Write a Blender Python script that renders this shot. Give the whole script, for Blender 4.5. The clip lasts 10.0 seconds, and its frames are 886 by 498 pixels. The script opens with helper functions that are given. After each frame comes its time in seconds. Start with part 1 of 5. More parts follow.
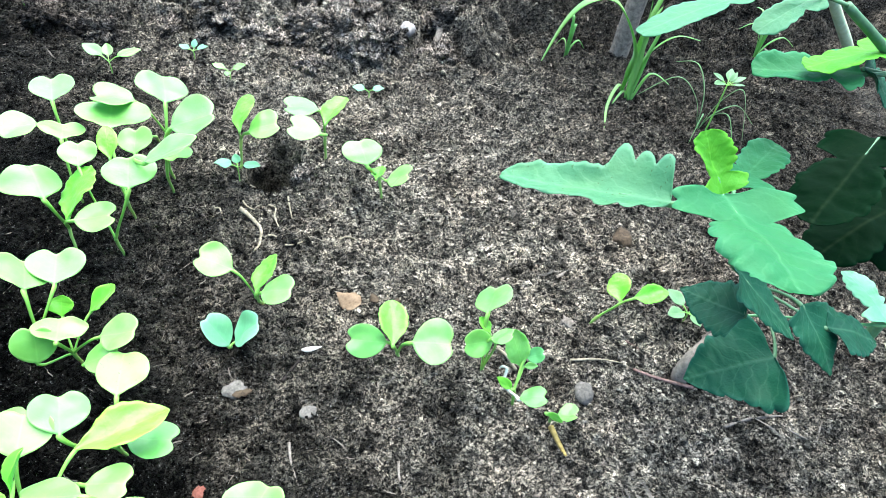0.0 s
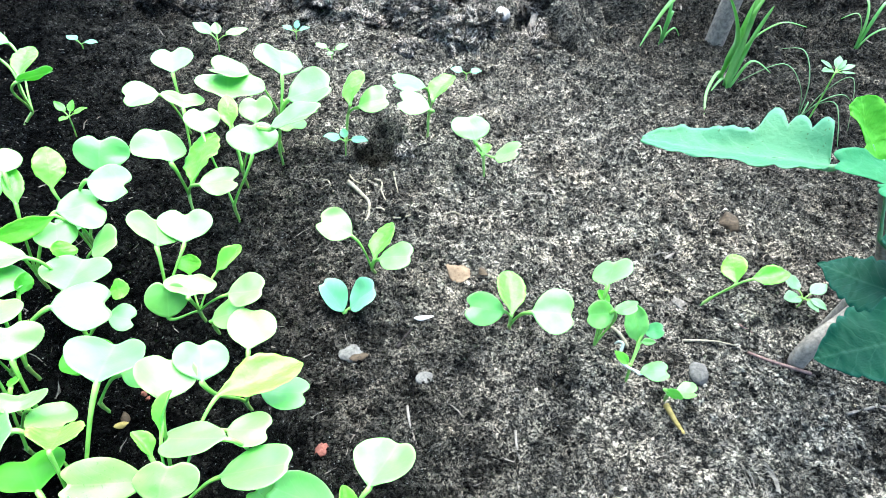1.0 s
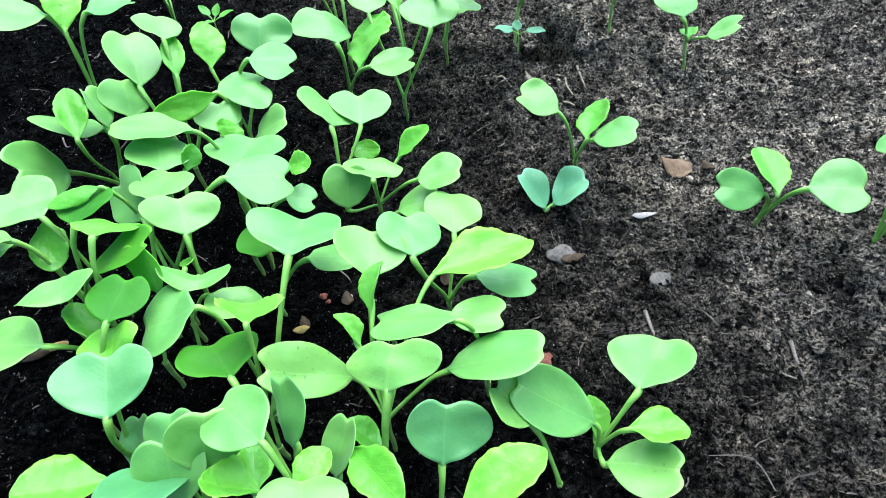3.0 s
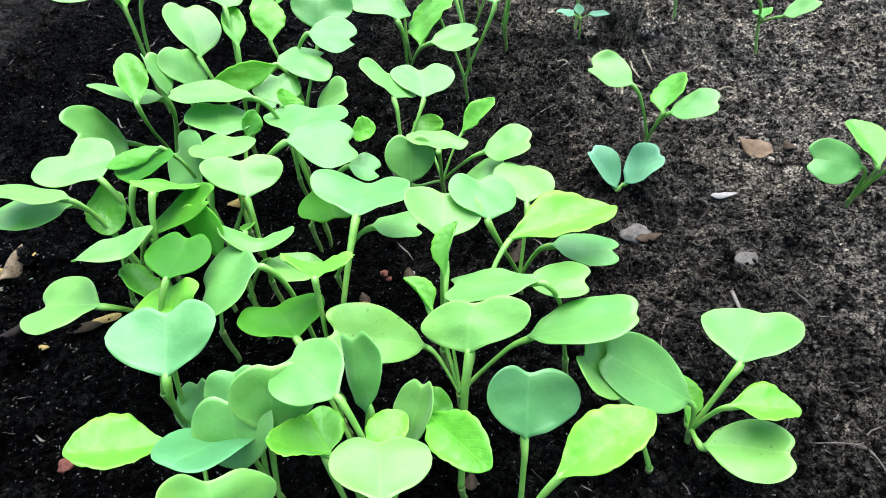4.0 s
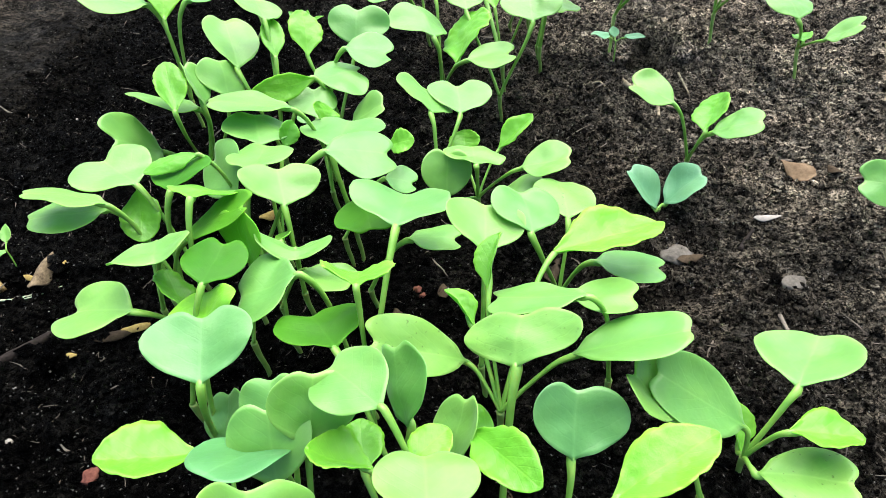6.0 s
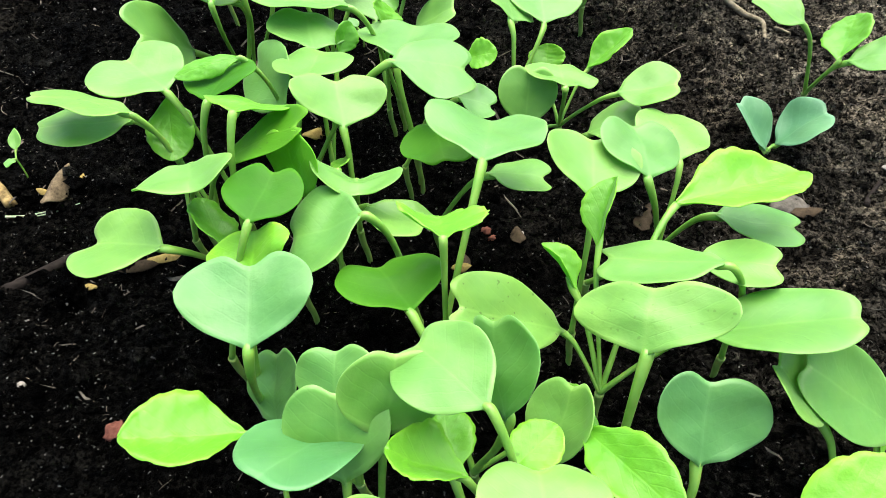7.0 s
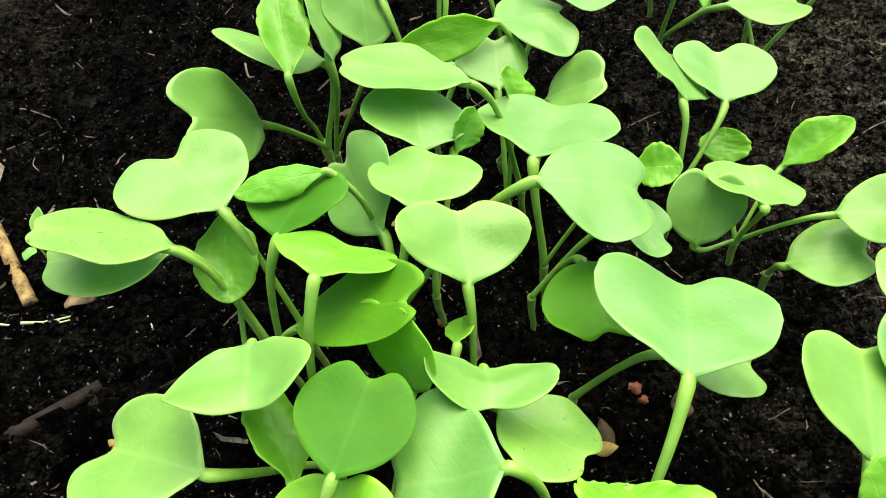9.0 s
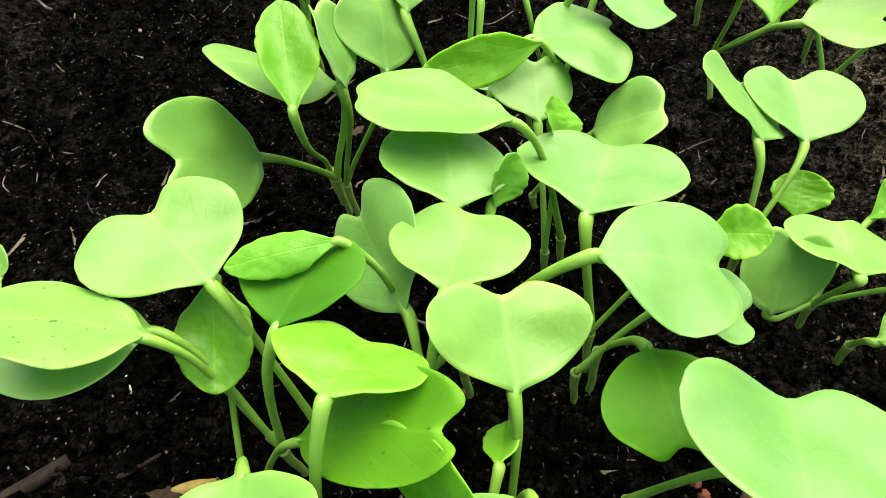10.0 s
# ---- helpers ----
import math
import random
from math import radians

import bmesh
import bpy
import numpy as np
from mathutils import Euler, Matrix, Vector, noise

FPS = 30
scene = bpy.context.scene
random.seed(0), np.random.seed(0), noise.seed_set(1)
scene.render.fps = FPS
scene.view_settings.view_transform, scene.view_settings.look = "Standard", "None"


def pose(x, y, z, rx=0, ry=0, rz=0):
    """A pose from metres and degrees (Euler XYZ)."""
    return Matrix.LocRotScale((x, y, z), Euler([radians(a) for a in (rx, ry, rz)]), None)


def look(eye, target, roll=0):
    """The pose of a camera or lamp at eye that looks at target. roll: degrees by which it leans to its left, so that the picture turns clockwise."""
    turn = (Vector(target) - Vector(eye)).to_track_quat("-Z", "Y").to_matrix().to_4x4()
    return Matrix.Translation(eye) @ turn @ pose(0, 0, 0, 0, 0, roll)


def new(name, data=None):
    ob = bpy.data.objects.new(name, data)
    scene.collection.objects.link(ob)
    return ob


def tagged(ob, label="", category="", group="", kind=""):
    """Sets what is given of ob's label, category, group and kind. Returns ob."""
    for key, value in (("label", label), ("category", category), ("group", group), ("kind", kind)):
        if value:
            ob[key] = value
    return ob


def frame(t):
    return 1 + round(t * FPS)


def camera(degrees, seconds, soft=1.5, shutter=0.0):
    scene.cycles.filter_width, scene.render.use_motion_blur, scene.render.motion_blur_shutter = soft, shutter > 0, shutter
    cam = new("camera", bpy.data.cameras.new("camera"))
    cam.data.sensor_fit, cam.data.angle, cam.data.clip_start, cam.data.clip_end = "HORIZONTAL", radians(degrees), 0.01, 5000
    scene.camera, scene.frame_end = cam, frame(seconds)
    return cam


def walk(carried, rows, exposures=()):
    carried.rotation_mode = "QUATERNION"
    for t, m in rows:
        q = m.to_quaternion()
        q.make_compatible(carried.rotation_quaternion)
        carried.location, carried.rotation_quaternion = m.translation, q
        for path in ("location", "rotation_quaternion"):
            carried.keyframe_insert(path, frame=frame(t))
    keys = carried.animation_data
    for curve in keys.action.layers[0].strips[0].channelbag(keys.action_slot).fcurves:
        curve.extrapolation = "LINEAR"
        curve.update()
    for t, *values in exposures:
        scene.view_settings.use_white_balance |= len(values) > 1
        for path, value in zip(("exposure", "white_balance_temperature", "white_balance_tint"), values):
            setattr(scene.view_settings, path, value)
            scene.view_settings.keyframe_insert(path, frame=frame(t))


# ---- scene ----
cam = camera(66.47, 10.0, soft=0.65)
# seconds, eye (m), turn (degrees)
PATH = [
    (0, -0.0000, 0.0000, 0.3882, 43.10, -6.68, -0.00),
    (0.5, -0.0242, -0.0141, 0.3782, 42.67, -5.80, 2.62),
    (1, -0.0457, -0.0183, 0.3680, 43.17, -5.24, 3.81),
    (1.5, -0.0674, -0.0210, 0.3483, 43.71, -4.05, 4.70),
    (2, -0.0880, -0.0209, 0.3230, 44.01, -3.72, 6.04),
    (2.5, -0.1029, -0.0191, 0.2961, 42.79, -2.27, 7.03),
    (3, -0.1138, -0.0200, 0.2605, 43.50, 0.52, 7.92),
    (3.2, -0.1188, -0.0206, 0.2505, 43.17, 0.81, 8.62),
    (4.3, -0.1308, -0.0285, 0.2277, 47.45, 2.09, 10.54),
    (4.5, -0.1307, -0.0292, 0.2264, 48.62, 1.99, 10.60),
    (5, -0.1329, -0.0316, 0.2268, 51.41, 1.93, 10.24),
    (5.2, -0.1319, -0.0332, 0.2282, 53.37, 1.83, 10.64),
    (6.3, -0.1488, -0.0227, 0.2163, 45.84, 1.62, 13.39),
    (6.5, -0.1565, -0.0180, 0.2124, 44.58, 1.22, 14.47),
    (7, -0.1713, 0.0029, 0.1979, 41.37, 0.57, 15.28),
    (7.5, -0.1885, 0.0231, 0.1878, 39.95, 1.41, 18.34),
    (8, -0.2007, 0.0451, 0.1855, 39.75, 1.92, 19.48),
    (8.5, -0.2127, 0.0628, 0.1827, 40.17, 1.65, 20.44),
    (9, -0.2196, 0.0765, 0.1815, 39.77, 1.66, 20.67),
    (9.5, -0.2331, 0.0883, 0.1735, 39.20, 0.87, 21.06),
    (10, -0.2396, 0.1070, 0.1708, 38.35, 0.99, 21.56),
]
# seconds, stops, kelvin, tint
EXPOSURES = [(0.0, 2.72, 5600, 5), (0.8, 2.94, 5400, 3), (1.5, 3.09, 5350, 3), (2.0, 2.72, 5350, 5), (2.5, 2.08, 5300, 7), (3.2, 1.95, 5450, 9), (4.5, 1.93, 5800, 12), (5.2, 1.93, 6000, 12), (6.5, 1.88, 6600, 9), (7.0, 1.78, 6700, 8), (7.5, 2.2, 6700, 12), (8.0, 1.75, 7100, 9), (8.5, 1.68, 7400, 7), (9.0, 1.72, 7500, 7), (9.5, 1.81, 7600, 7), (10.0, 1.76, 7800, 6)]
walk(cam, [(t, pose(*p)) for t, *p in PATH], EXPOSURES)

# ---------------------------------------------------------------- light
SUN_ELEVATION, SUN_TURN = 68.0, 8.0
world = bpy.data.worlds.new("overcast_sky")
scene.world = world
world.use_nodes = True
wn = world.node_tree
sky = wn.nodes.new("ShaderNodeTexSky")
sky.sky_type, sky.sun_disc = "NISHITA", False
sky.sun_elevation, sky.sun_rotation = radians(SUN_ELEVATION), radians(SUN_TURN)
sky.dust_density, sky.ozone_density = 3.0, 1.0
wn.links.new(sky.outputs[0], wn.nodes["Background"].inputs[0])
wn.nodes["Background"].inputs[1].default_value = 0.10
sun_data = bpy.data.lights.new("sun", "SUN")
sun_data.energy, sun_data.angle, sun_data.color = 2.3, radians(75), (1.0, 0.97, 0.92)
sun = new("sun", sun_data)
a, e = radians(SUN_TURN), radians(SUN_ELEVATION)
sun.matrix_world = look((3 * math.sin(a) * math.cos(e), 3 * math.cos(a) * math.cos(e), 3 * math.sin(e)), (0, 0, 0))


# ---------------------------------------------------------------- materials
def material(name):
    """A new node material: its tree, its Principled node and a function that adds a node."""
    m = bpy.data.materials.new(name)
    m.use_nodes = True
    tree = m.node_tree

    def add(kind, inputs=(), operation="", data_type="", blend_type="", attribute_name=""):
        n = tree.nodes.new(kind)
        if operation:
            n.operation = operation
        if data_type:
            n.data_type = data_type
        if blend_type:
            n.blend_type = blend_type
        if attribute_name:
            n.attribute_name = attribute_name
        for key, value in dict(inputs).items():
            if isinstance(value, bpy.types.NodeSocket):
                tree.links.new(value, n.inputs[key])
            else:
                n.inputs[key].default_value = value
        return n

    return m, tree.nodes["Principled BSDF"], add, tree.links.new


def ramp(add, fac, stops):
    n = add("ShaderNodeValToRGB", {"Fac": fac})
    r = n.color_ramp
    while len(r.elements) < len(stops):
        r.elements.new(0.5)
    for el, (at, rgb) in zip(r.elements, stops):
        el.position, el.color = at, (*rgb, 1)
    return n.outputs["Color"]


def mix(add, fac, a, b, how="MIX"):
    n = add("ShaderNodeMix", {0: fac}, data_type="RGBA", blend_type=how)
    for key, value in ((6, a), (7, b)):
        if isinstance(value, bpy.types.NodeSocket):
            n.id_data.links.new(value, n.inputs[key])
        else:
            n.inputs[key].default_value = (*value, 1)
    return n.outputs[2]


def soil_material(name, dark, mid, light, wet, loose=True):
    m, bsdf, add, link = material(name)
    at = add("ShaderNodeNewGeometry").outputs["Position"]
    warp = add("ShaderNodeTexNoise", {"Vector": at, "Scale": 180.0, "Detail": 2.0})
    bent = mix(add, 0.004, at, warp.outputs["Color"], "ADD")
    fine = add("ShaderNodeTexNoise", {"Vector": at, "Scale": 1500.0, "Detail": 4.0, "Roughness": 0.75})
    grain = add("ShaderNodeTexVoronoi", {"Vector": bent, "Scale": 620.0, "Randomness": 1.0})
    small = add("ShaderNodeTexVoronoi", {"Vector": bent, "Scale": 1700.0, "Randomness": 1.0})
    patch = add("ShaderNodeTexNoise", {"Vector": at, "Scale": 13.0, "Detail": 4.0, "Roughness": 0.6})
    tone = add("ShaderNodeTexNoise", {"Vector": at, "Scale": 75.0, "Detail": 3.0, "Roughness": 0.65})
    cell = add("ShaderNodeSeparateColor", {0: grain.outputs["Color"]}).outputs[0]
    bit = add("ShaderNodeSeparateColor", {0: small.outputs["Color"]}).outputs[0]
    value = add("ShaderNodeMath", {0: cell, 1: 0.45, 2: fine.outputs["Fac"]}, operation="MULTIPLY_ADD").outputs[0]
    value = add("ShaderNodeMath", {0: bit, 1: 0.40, 2: value}, operation="MULTIPLY_ADD").outputs[0]
    gap = add("ShaderNodeMath", {0: grain.outputs["Distance"], 1: -0.35, 2: value}, operation="MULTIPLY_ADD").outputs[0]
    c = ramp(add, gap, [(0.52, dark), (0.68, mid), (0.82, (mid[0] * 2.0, mid[1] * 2.0, mid[2] * 2.0)), (0.96, light)])
    c = mix(add, ramp(add, patch.outputs["Fac"], [(0.42, (0, 0, 0)), (0.66, (0.55, 0.55, 0.55))]), c, mix(add, 1.0, c, (1.12, 1.02, 0.97), "MULTIPLY"))
    c = mix(add, 1.0, c, ramp(add, tone.outputs["Fac"], [(0.30, (0.38, 0.38, 0.37)), (0.50, (0.90, 0.88, 0.85)), (0.70, (1.75, 1.68, 1.58))]), "MULTIPLY")
    cake = add("ShaderNodeTexNoise", {"Vector": at, "Scale": 34.0, "Detail": 5.0, "Roughness": 0.6, "Distortion": 0.6})
    c = mix(add, 1.0, c, ramp(add, cake.outputs["Fac"], [(0.36, (0.45, 0.45, 0.45)), (0.50, (1.0, 1.0, 1.0)), (0.62, (1.5, 1.48, 1.44))]), "MULTIPLY")
    island = add("ShaderNodeNewGeometry").outputs["Random Per Island"]
    c = mix(add, 1.0 if loose else 0.0, c, ramp(add, island, [(0.0, (0.12, 0.118, 0.115)), (0.25, (0.50, 0.49, 0.475)), (0.5, (0.95, 0.925, 0.89)), (0.8, (1.5, 1.45, 1.37)), (1.0, (2.7, 2.6, 2.42))]), "MULTIPLY")
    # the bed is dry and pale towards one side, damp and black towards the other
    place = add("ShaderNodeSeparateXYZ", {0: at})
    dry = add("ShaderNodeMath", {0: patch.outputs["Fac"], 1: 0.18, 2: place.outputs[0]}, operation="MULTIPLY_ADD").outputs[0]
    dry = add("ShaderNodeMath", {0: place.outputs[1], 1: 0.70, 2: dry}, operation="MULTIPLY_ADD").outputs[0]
    # past 0.46 it falls again: damp, plus the weeds' shade painted into the soil
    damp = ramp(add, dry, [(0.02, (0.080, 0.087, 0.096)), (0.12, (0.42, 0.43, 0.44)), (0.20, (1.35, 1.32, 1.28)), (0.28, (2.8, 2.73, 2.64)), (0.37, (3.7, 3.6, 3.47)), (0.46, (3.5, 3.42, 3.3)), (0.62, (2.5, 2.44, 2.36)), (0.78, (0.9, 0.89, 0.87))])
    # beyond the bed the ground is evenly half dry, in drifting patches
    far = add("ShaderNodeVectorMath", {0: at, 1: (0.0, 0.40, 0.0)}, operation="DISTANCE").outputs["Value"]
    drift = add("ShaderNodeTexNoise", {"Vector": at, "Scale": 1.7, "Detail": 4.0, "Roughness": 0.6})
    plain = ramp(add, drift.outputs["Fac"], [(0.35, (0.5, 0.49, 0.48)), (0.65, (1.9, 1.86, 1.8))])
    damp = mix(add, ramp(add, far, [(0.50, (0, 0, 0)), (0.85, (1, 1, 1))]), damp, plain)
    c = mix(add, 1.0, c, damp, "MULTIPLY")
    sparkle = ramp(add, add("ShaderNodeSeparateColor", {0: small.outputs["Color"]}).outputs[1], [(0.988, (0, 0, 0)), (0.993, (0.8, 0.8, 0.8))])
    c = mix(add, sparkle, c, (0.25, 0.24, 0.215))
    link(c, bsdf.inputs["Base Color"])
    link(ramp(add, patch.outputs["Fac"], [(0.35, (wet, wet, wet)), (0.7, (0.85, 0.85, 0.85))]), bsdf.inputs["Roughness"])
    bsdf.inputs["Specular IOR Level"].default_value = 0.012
    b1 = add("ShaderNodeBump", {"Height": gap, "Strength": 1.0, "Distance": 0.0035})
    b2 = add("ShaderNodeBump", {"Height": tone.outputs["Fac"], "Strength": 0.9, "Distance": 0.008, "Normal": b1.outputs[0]})
    link(b2.outputs[0], bsdf.inputs["Normal"])
    return m


def leaf_material(name, low, high, glow, vein, pucker, rough=0.40, gloss=0.48):
    """Leaf green between two colours, light passing through, veins and paler margin."""
    m, bsdf, add, link = material(name)
    uv = add("ShaderNodeUVMap").outputs[0]
    at = add("ShaderNodeTexCoord").outputs["Object"]
    rand = add("ShaderNodeObjectInfo").outputs["Random"]
    blotch = add("ShaderNodeTexNoise", {"Vector": at, "Scale": 75.0, "Detail": 3.0})
    speck = add("ShaderNodeTexNoise", {"Vector": at, "Scale": 900.0, "Detail": 2.0})
    fac = add("ShaderNodeMath", {0: rand, 1: blotch.outputs["Fac"]}, operation="ADD").outputs[0]
    fac = add("ShaderNodeMath", {0: fac, 1: 0.5}, operation="MULTIPLY").outputs[0]
    c = ramp(add, fac, [(0.2, low), (0.8, high)])
    xyz = add("ShaderNodeSeparateXYZ", {0: uv})
    across = add("ShaderNodeMath", {0: xyz.outputs[0], 1: 0.5}, operation="SUBTRACT").outputs[0]
    across = add("ShaderNodeMath", {0: across}, operation="ABSOLUTE").outputs[0]
    rib = ramp(add, across, [(0.0, (1, 1, 1)), (0.028, (0, 0, 0))])
    slant = add("ShaderNodeMath", {0: across, 1: -0.9, 2: xyz.outputs[1]}, operation="MULTIPLY_ADD").outputs[0]
    warp = add("ShaderNodeMath", {0: blotch.outputs["Fac"], 1: 0.26, 2: slant}, operation="MULTIPLY_ADD").outputs[0]
    lanes = add("ShaderNodeMath", {0: warp, 1: 6.0}, operation="MULTIPLY").outputs[0]
    lanes = add("ShaderNodeMath", {0: lanes, 1: 0.5}, operation="PINGPONG").outputs[0]
    side = ramp(add, lanes, [(0.0, (1, 1, 1)), (0.09, (0, 0, 0))])
    veins = mix(add, 1.0, rib, mix(add, 1.0, side, (0.55, 0.55, 0.55), "MULTIPLY"), "LIGHTEN")
    main, twigs = max(vein, 0.24), 0.55 * vein
    soft = mix(add, 1.0, mix(add, 1.0, rib, (main, main, main), "MULTIPLY"), mix(add, 1.0, side, (twigs, twigs, twigs), "MULTIPLY"), "LIGHTEN")
    c = mix(add, soft, c, mix(add, 1.0, mix(add, 1.0, c, (2.0, 1.6, 1.8), "MULTIPLY"), (0.03, 0.04, 0.02), "ADD"))
    wide = add("ShaderNodeTexNoise", {"Vector": at, "Scale": 38.0, "Detail": 2.0})
    c = mix(add, ramp(add, wide.outputs["Fac"], [(0.42, (0, 0, 0)), (0.62, (0.5, 0.5, 0.5))]), c, mix(add, 1.0, c, (1.16, 1.03, 0.85), "MULTIPLY"))
    net = add("ShaderNodeTexVoronoi", {"Vector": at, "Scale": 420.0, "Randomness": 1.0})
    mesh_veins = ramp(add, net.outputs["Distance"], [(0.35, (0, 0, 0)), (0.75, (0.35, 0.35, 0.35))])
    c = mix(add, mesh_veins, c, mix(add, 1.0, c, (1.25, 1.15, 1.15), "MULTIPLY"))
    rim = add("ShaderNodeAttribute", attribute_name="margin").outputs["Fac"]
    c = mix(add, add("ShaderNodeMath", {0: rim, 1: 0.8}, operation="MULTIPLY").outputs[0], c, mix(add, 1.0, c, (1.9, 1.5, 1.9), "MULTIPLY"))
    spots = ramp(add, add("ShaderNodeTexNoise", {"Vector": at, "Scale": 620.0, "Detail": 1.0}).outputs["Fac"], [(0.70, (0, 0, 0)), (0.74, (1, 1, 1))])
    bitten = ramp(add, rand, [(0.84, (0, 0, 0)), (0.88, (0.8, 0.8, 0.8))])
    c = mix(add, mix(add, 1.0, spots, bitten, "MULTIPLY"), c, (0.03, 0.045, 0.015))
    link(c, bsdf.inputs["Base Color"])
    bsdf.inputs["Roughness"].default_value = rough
    bsdf.inputs["Specular IOR Level"].default_value = gloss
    bsdf.inputs["Sheen Weight"].default_value = 0.28 * gloss
    bsdf.inputs["Sheen Roughness"].default_value = 0.4
    h = add("ShaderNodeMath", {0: veins, 1: -0.6, 2: speck.outputs["Fac"]}, operation="MULTIPLY_ADD").outputs[0]
    b1 = add("ShaderNodeBump", {"Height": h, "Strength": 0.7 * vein + 0.07, "Distance": 0.0004})
    b2 = add("ShaderNodeBump", {"Height": blotch.outputs["Fac"], "Strength": pucker, "Distance": 0.0018, "Normal": b1.outputs[0]})
    link(b2.outputs[0], bsdf.inputs["Normal"])
    through_light = add("ShaderNodeBsdfTranslucent", {"Color": (*glow, 1), "Normal": b2.outputs[0]})
    both = add("ShaderNodeMixShader", {0: 0.37, 1: bsdf.outputs[0], 2: through_light.outputs[0]})
    link(both.outputs[0], m.node_tree.nodes["Material Output"].inputs["Surface"])
    return m


def stalk_material(name, low, high, rough=0.45):
    m, bsdf, add, link = material(name)
    at = add("ShaderNodeTexCoord").outputs["Object"]
    n = add("ShaderNodeTexNoise", {"Vector": at, "Scale": 160.0, "Detail": 3.0})
    fine = add("ShaderNodeTexNoise", {"Vector": at, "Scale": 1100.0, "Detail": 2.0})
    link(ramp(add, n.outputs["Fac"], [(0.3, low), (0.7, high)]), bsdf.inputs["Base Color"])
    bsdf.inputs["Roughness"].default_value = rough
    bsdf.inputs["Subsurface Weight"].default_value = 0.15
    bsdf.inputs["Subsurface Scale"].default_value = 0.001
    link(add("ShaderNodeBump", {"Height": fine.outputs["Fac"], "Strength": 0.3, "Distance": 0.0003}).outputs[0], bsdf.inputs["Normal"])
    return m


def dry_material(name, low, high, scale=300.0, rough=0.8):
    m, bsdf, add, link = material(name)
    at = add("ShaderNodeTexCoord").outputs["Object"]
    n = add("ShaderNodeTexNoise", {"Vector": at, "Scale": scale, "Detail": 5.0, "Roughness": 0.7})
    rand = add("ShaderNodeNewGeometry").outputs["Random Per Island"]
    c = ramp(add, n.outputs["Fac"], [(0.32, low), (0.68, high)])
    c = mix(add, 0.5, c, ramp(add, rand, [(0.0, (0.6, 0.58, 0.55)), (1.0, (1.3, 1.25, 1.2))]), "MULTIPLY")
    link(c, bsdf.inputs["Base Color"])
    bsdf.inputs["Roughness"].default_value = rough
    bsdf.inputs["Specular IOR Level"].default_value = 0.08
    link(add("ShaderNodeBump", {"Height": n.outputs["Fac"], "Strength": 0.6, "Distance": 0.0008}).outputs[0], bsdf.inputs["Normal"])
    return m


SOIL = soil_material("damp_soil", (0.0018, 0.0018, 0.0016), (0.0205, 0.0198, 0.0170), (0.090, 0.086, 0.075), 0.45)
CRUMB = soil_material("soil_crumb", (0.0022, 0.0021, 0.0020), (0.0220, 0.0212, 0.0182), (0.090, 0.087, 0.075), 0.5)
CLOD = soil_material("clod_soil", (0.003, 0.0028, 0.0024), (0.028, 0.0255, 0.022), (0.15, 0.137, 0.12), 0.6, False)
COTYLEDON = leaf_material("cotyledon_green", (0.106, 0.315, 0.064), (0.182, 0.408, 0.066), (0.33, 0.70, 0.042), 0.11, 0.36, 0.44, 0.62)
WAXY_LEAF = leaf_material("waxy_cotyledon", (0.070, 0.262, 0.076), (0.118, 0.340, 0.082), (0.23, 0.60, 0.055), 0.12, 0.38, 0.44, 0.65)
# darker cotyledon green for low leaves, the shade of their neighbours in the colour
LOW_SHADED_LEAF = leaf_material("shaded_cotyledon", (0.038, 0.180, 0.009), (0.072, 0.255, 0.011), (0.22, 0.60, 0.008), 0.12, 0.35, 0.50, 0.18)
TRUE_LEAF = leaf_material("young_leaf_green", (0.08, 0.30, 0.018), (0.15, 0.42, 0.024), (0.25, 0.66, 0.015), 0.22, 0.9)
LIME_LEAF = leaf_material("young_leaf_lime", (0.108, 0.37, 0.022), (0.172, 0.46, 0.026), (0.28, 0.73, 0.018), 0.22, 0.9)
WEED_LEAF = leaf_material("weed_leaf_green", (0.040, 0.150, 0.062), (0.066, 0.195, 0.082), (0.09, 0.30, 0.05), 0.32, 0.7, 0.5, 0.20)
WEED_GREEN = leaf_material("weed_fresh_green", (0.020, 0.115, 0.038), (0.036, 0.16, 0.054), (0.06, 0.32, 0.03), 0.40, 0.8, 0.55, 0.12)
WEED_LIME = leaf_material("weed_young_lime", (0.060, 0.235, 0.012), (0.095, 0.30, 0.014), (0.20, 0.55, 0.008), 0.40, 0.8, 0.55, 0.15)
# lower weed leaves: darker with age, and with their shade mixed into the green
OLD_SHADED_LEAF = leaf_material("old_shaded_weed_leaf", (0.008, 0.052, 0.026), (0.018, 0.090, 0.042), (0.012, 0.07, 0.02), 0.55, 0.6, 0.5, 0.10)
# weed green lowered to near black: shade from leaves above, put into the colour
PAINTED_SHADE_LEAF = leaf_material("weed_leaf_painted_shade", (0.0012, 0.009, 0.0025), (0.0025, 0.015, 0.004), (0.002, 0.012, 0.002), 0.10, 0.5, 0.6, 0.02)
PALE_LEAF = leaf_material("pale_leaf_green", (0.075, 0.18, 0.055), (0.12, 0.25, 0.09), (0.15, 0.30, 0.08), 0.3, 0.2)
BLUE_LEAF = leaf_material("bluish_leaf_green", (0.10, 0.33, 0.15), (0.17, 0.42, 0.20), (0.22, 0.5, 0.15), 0.25, 0.2)
GRASS_LEAF = leaf_material("grass_green", (0.085, 0.25, 0.05), (0.18, 0.37, 0.08), (0.24, 0.5, 0.07), 0.15, 0.05)
PETIOLE = stalk_material("petiole_green", (0.125, 0.31, 0.036), (0.22, 0.42, 0.065))
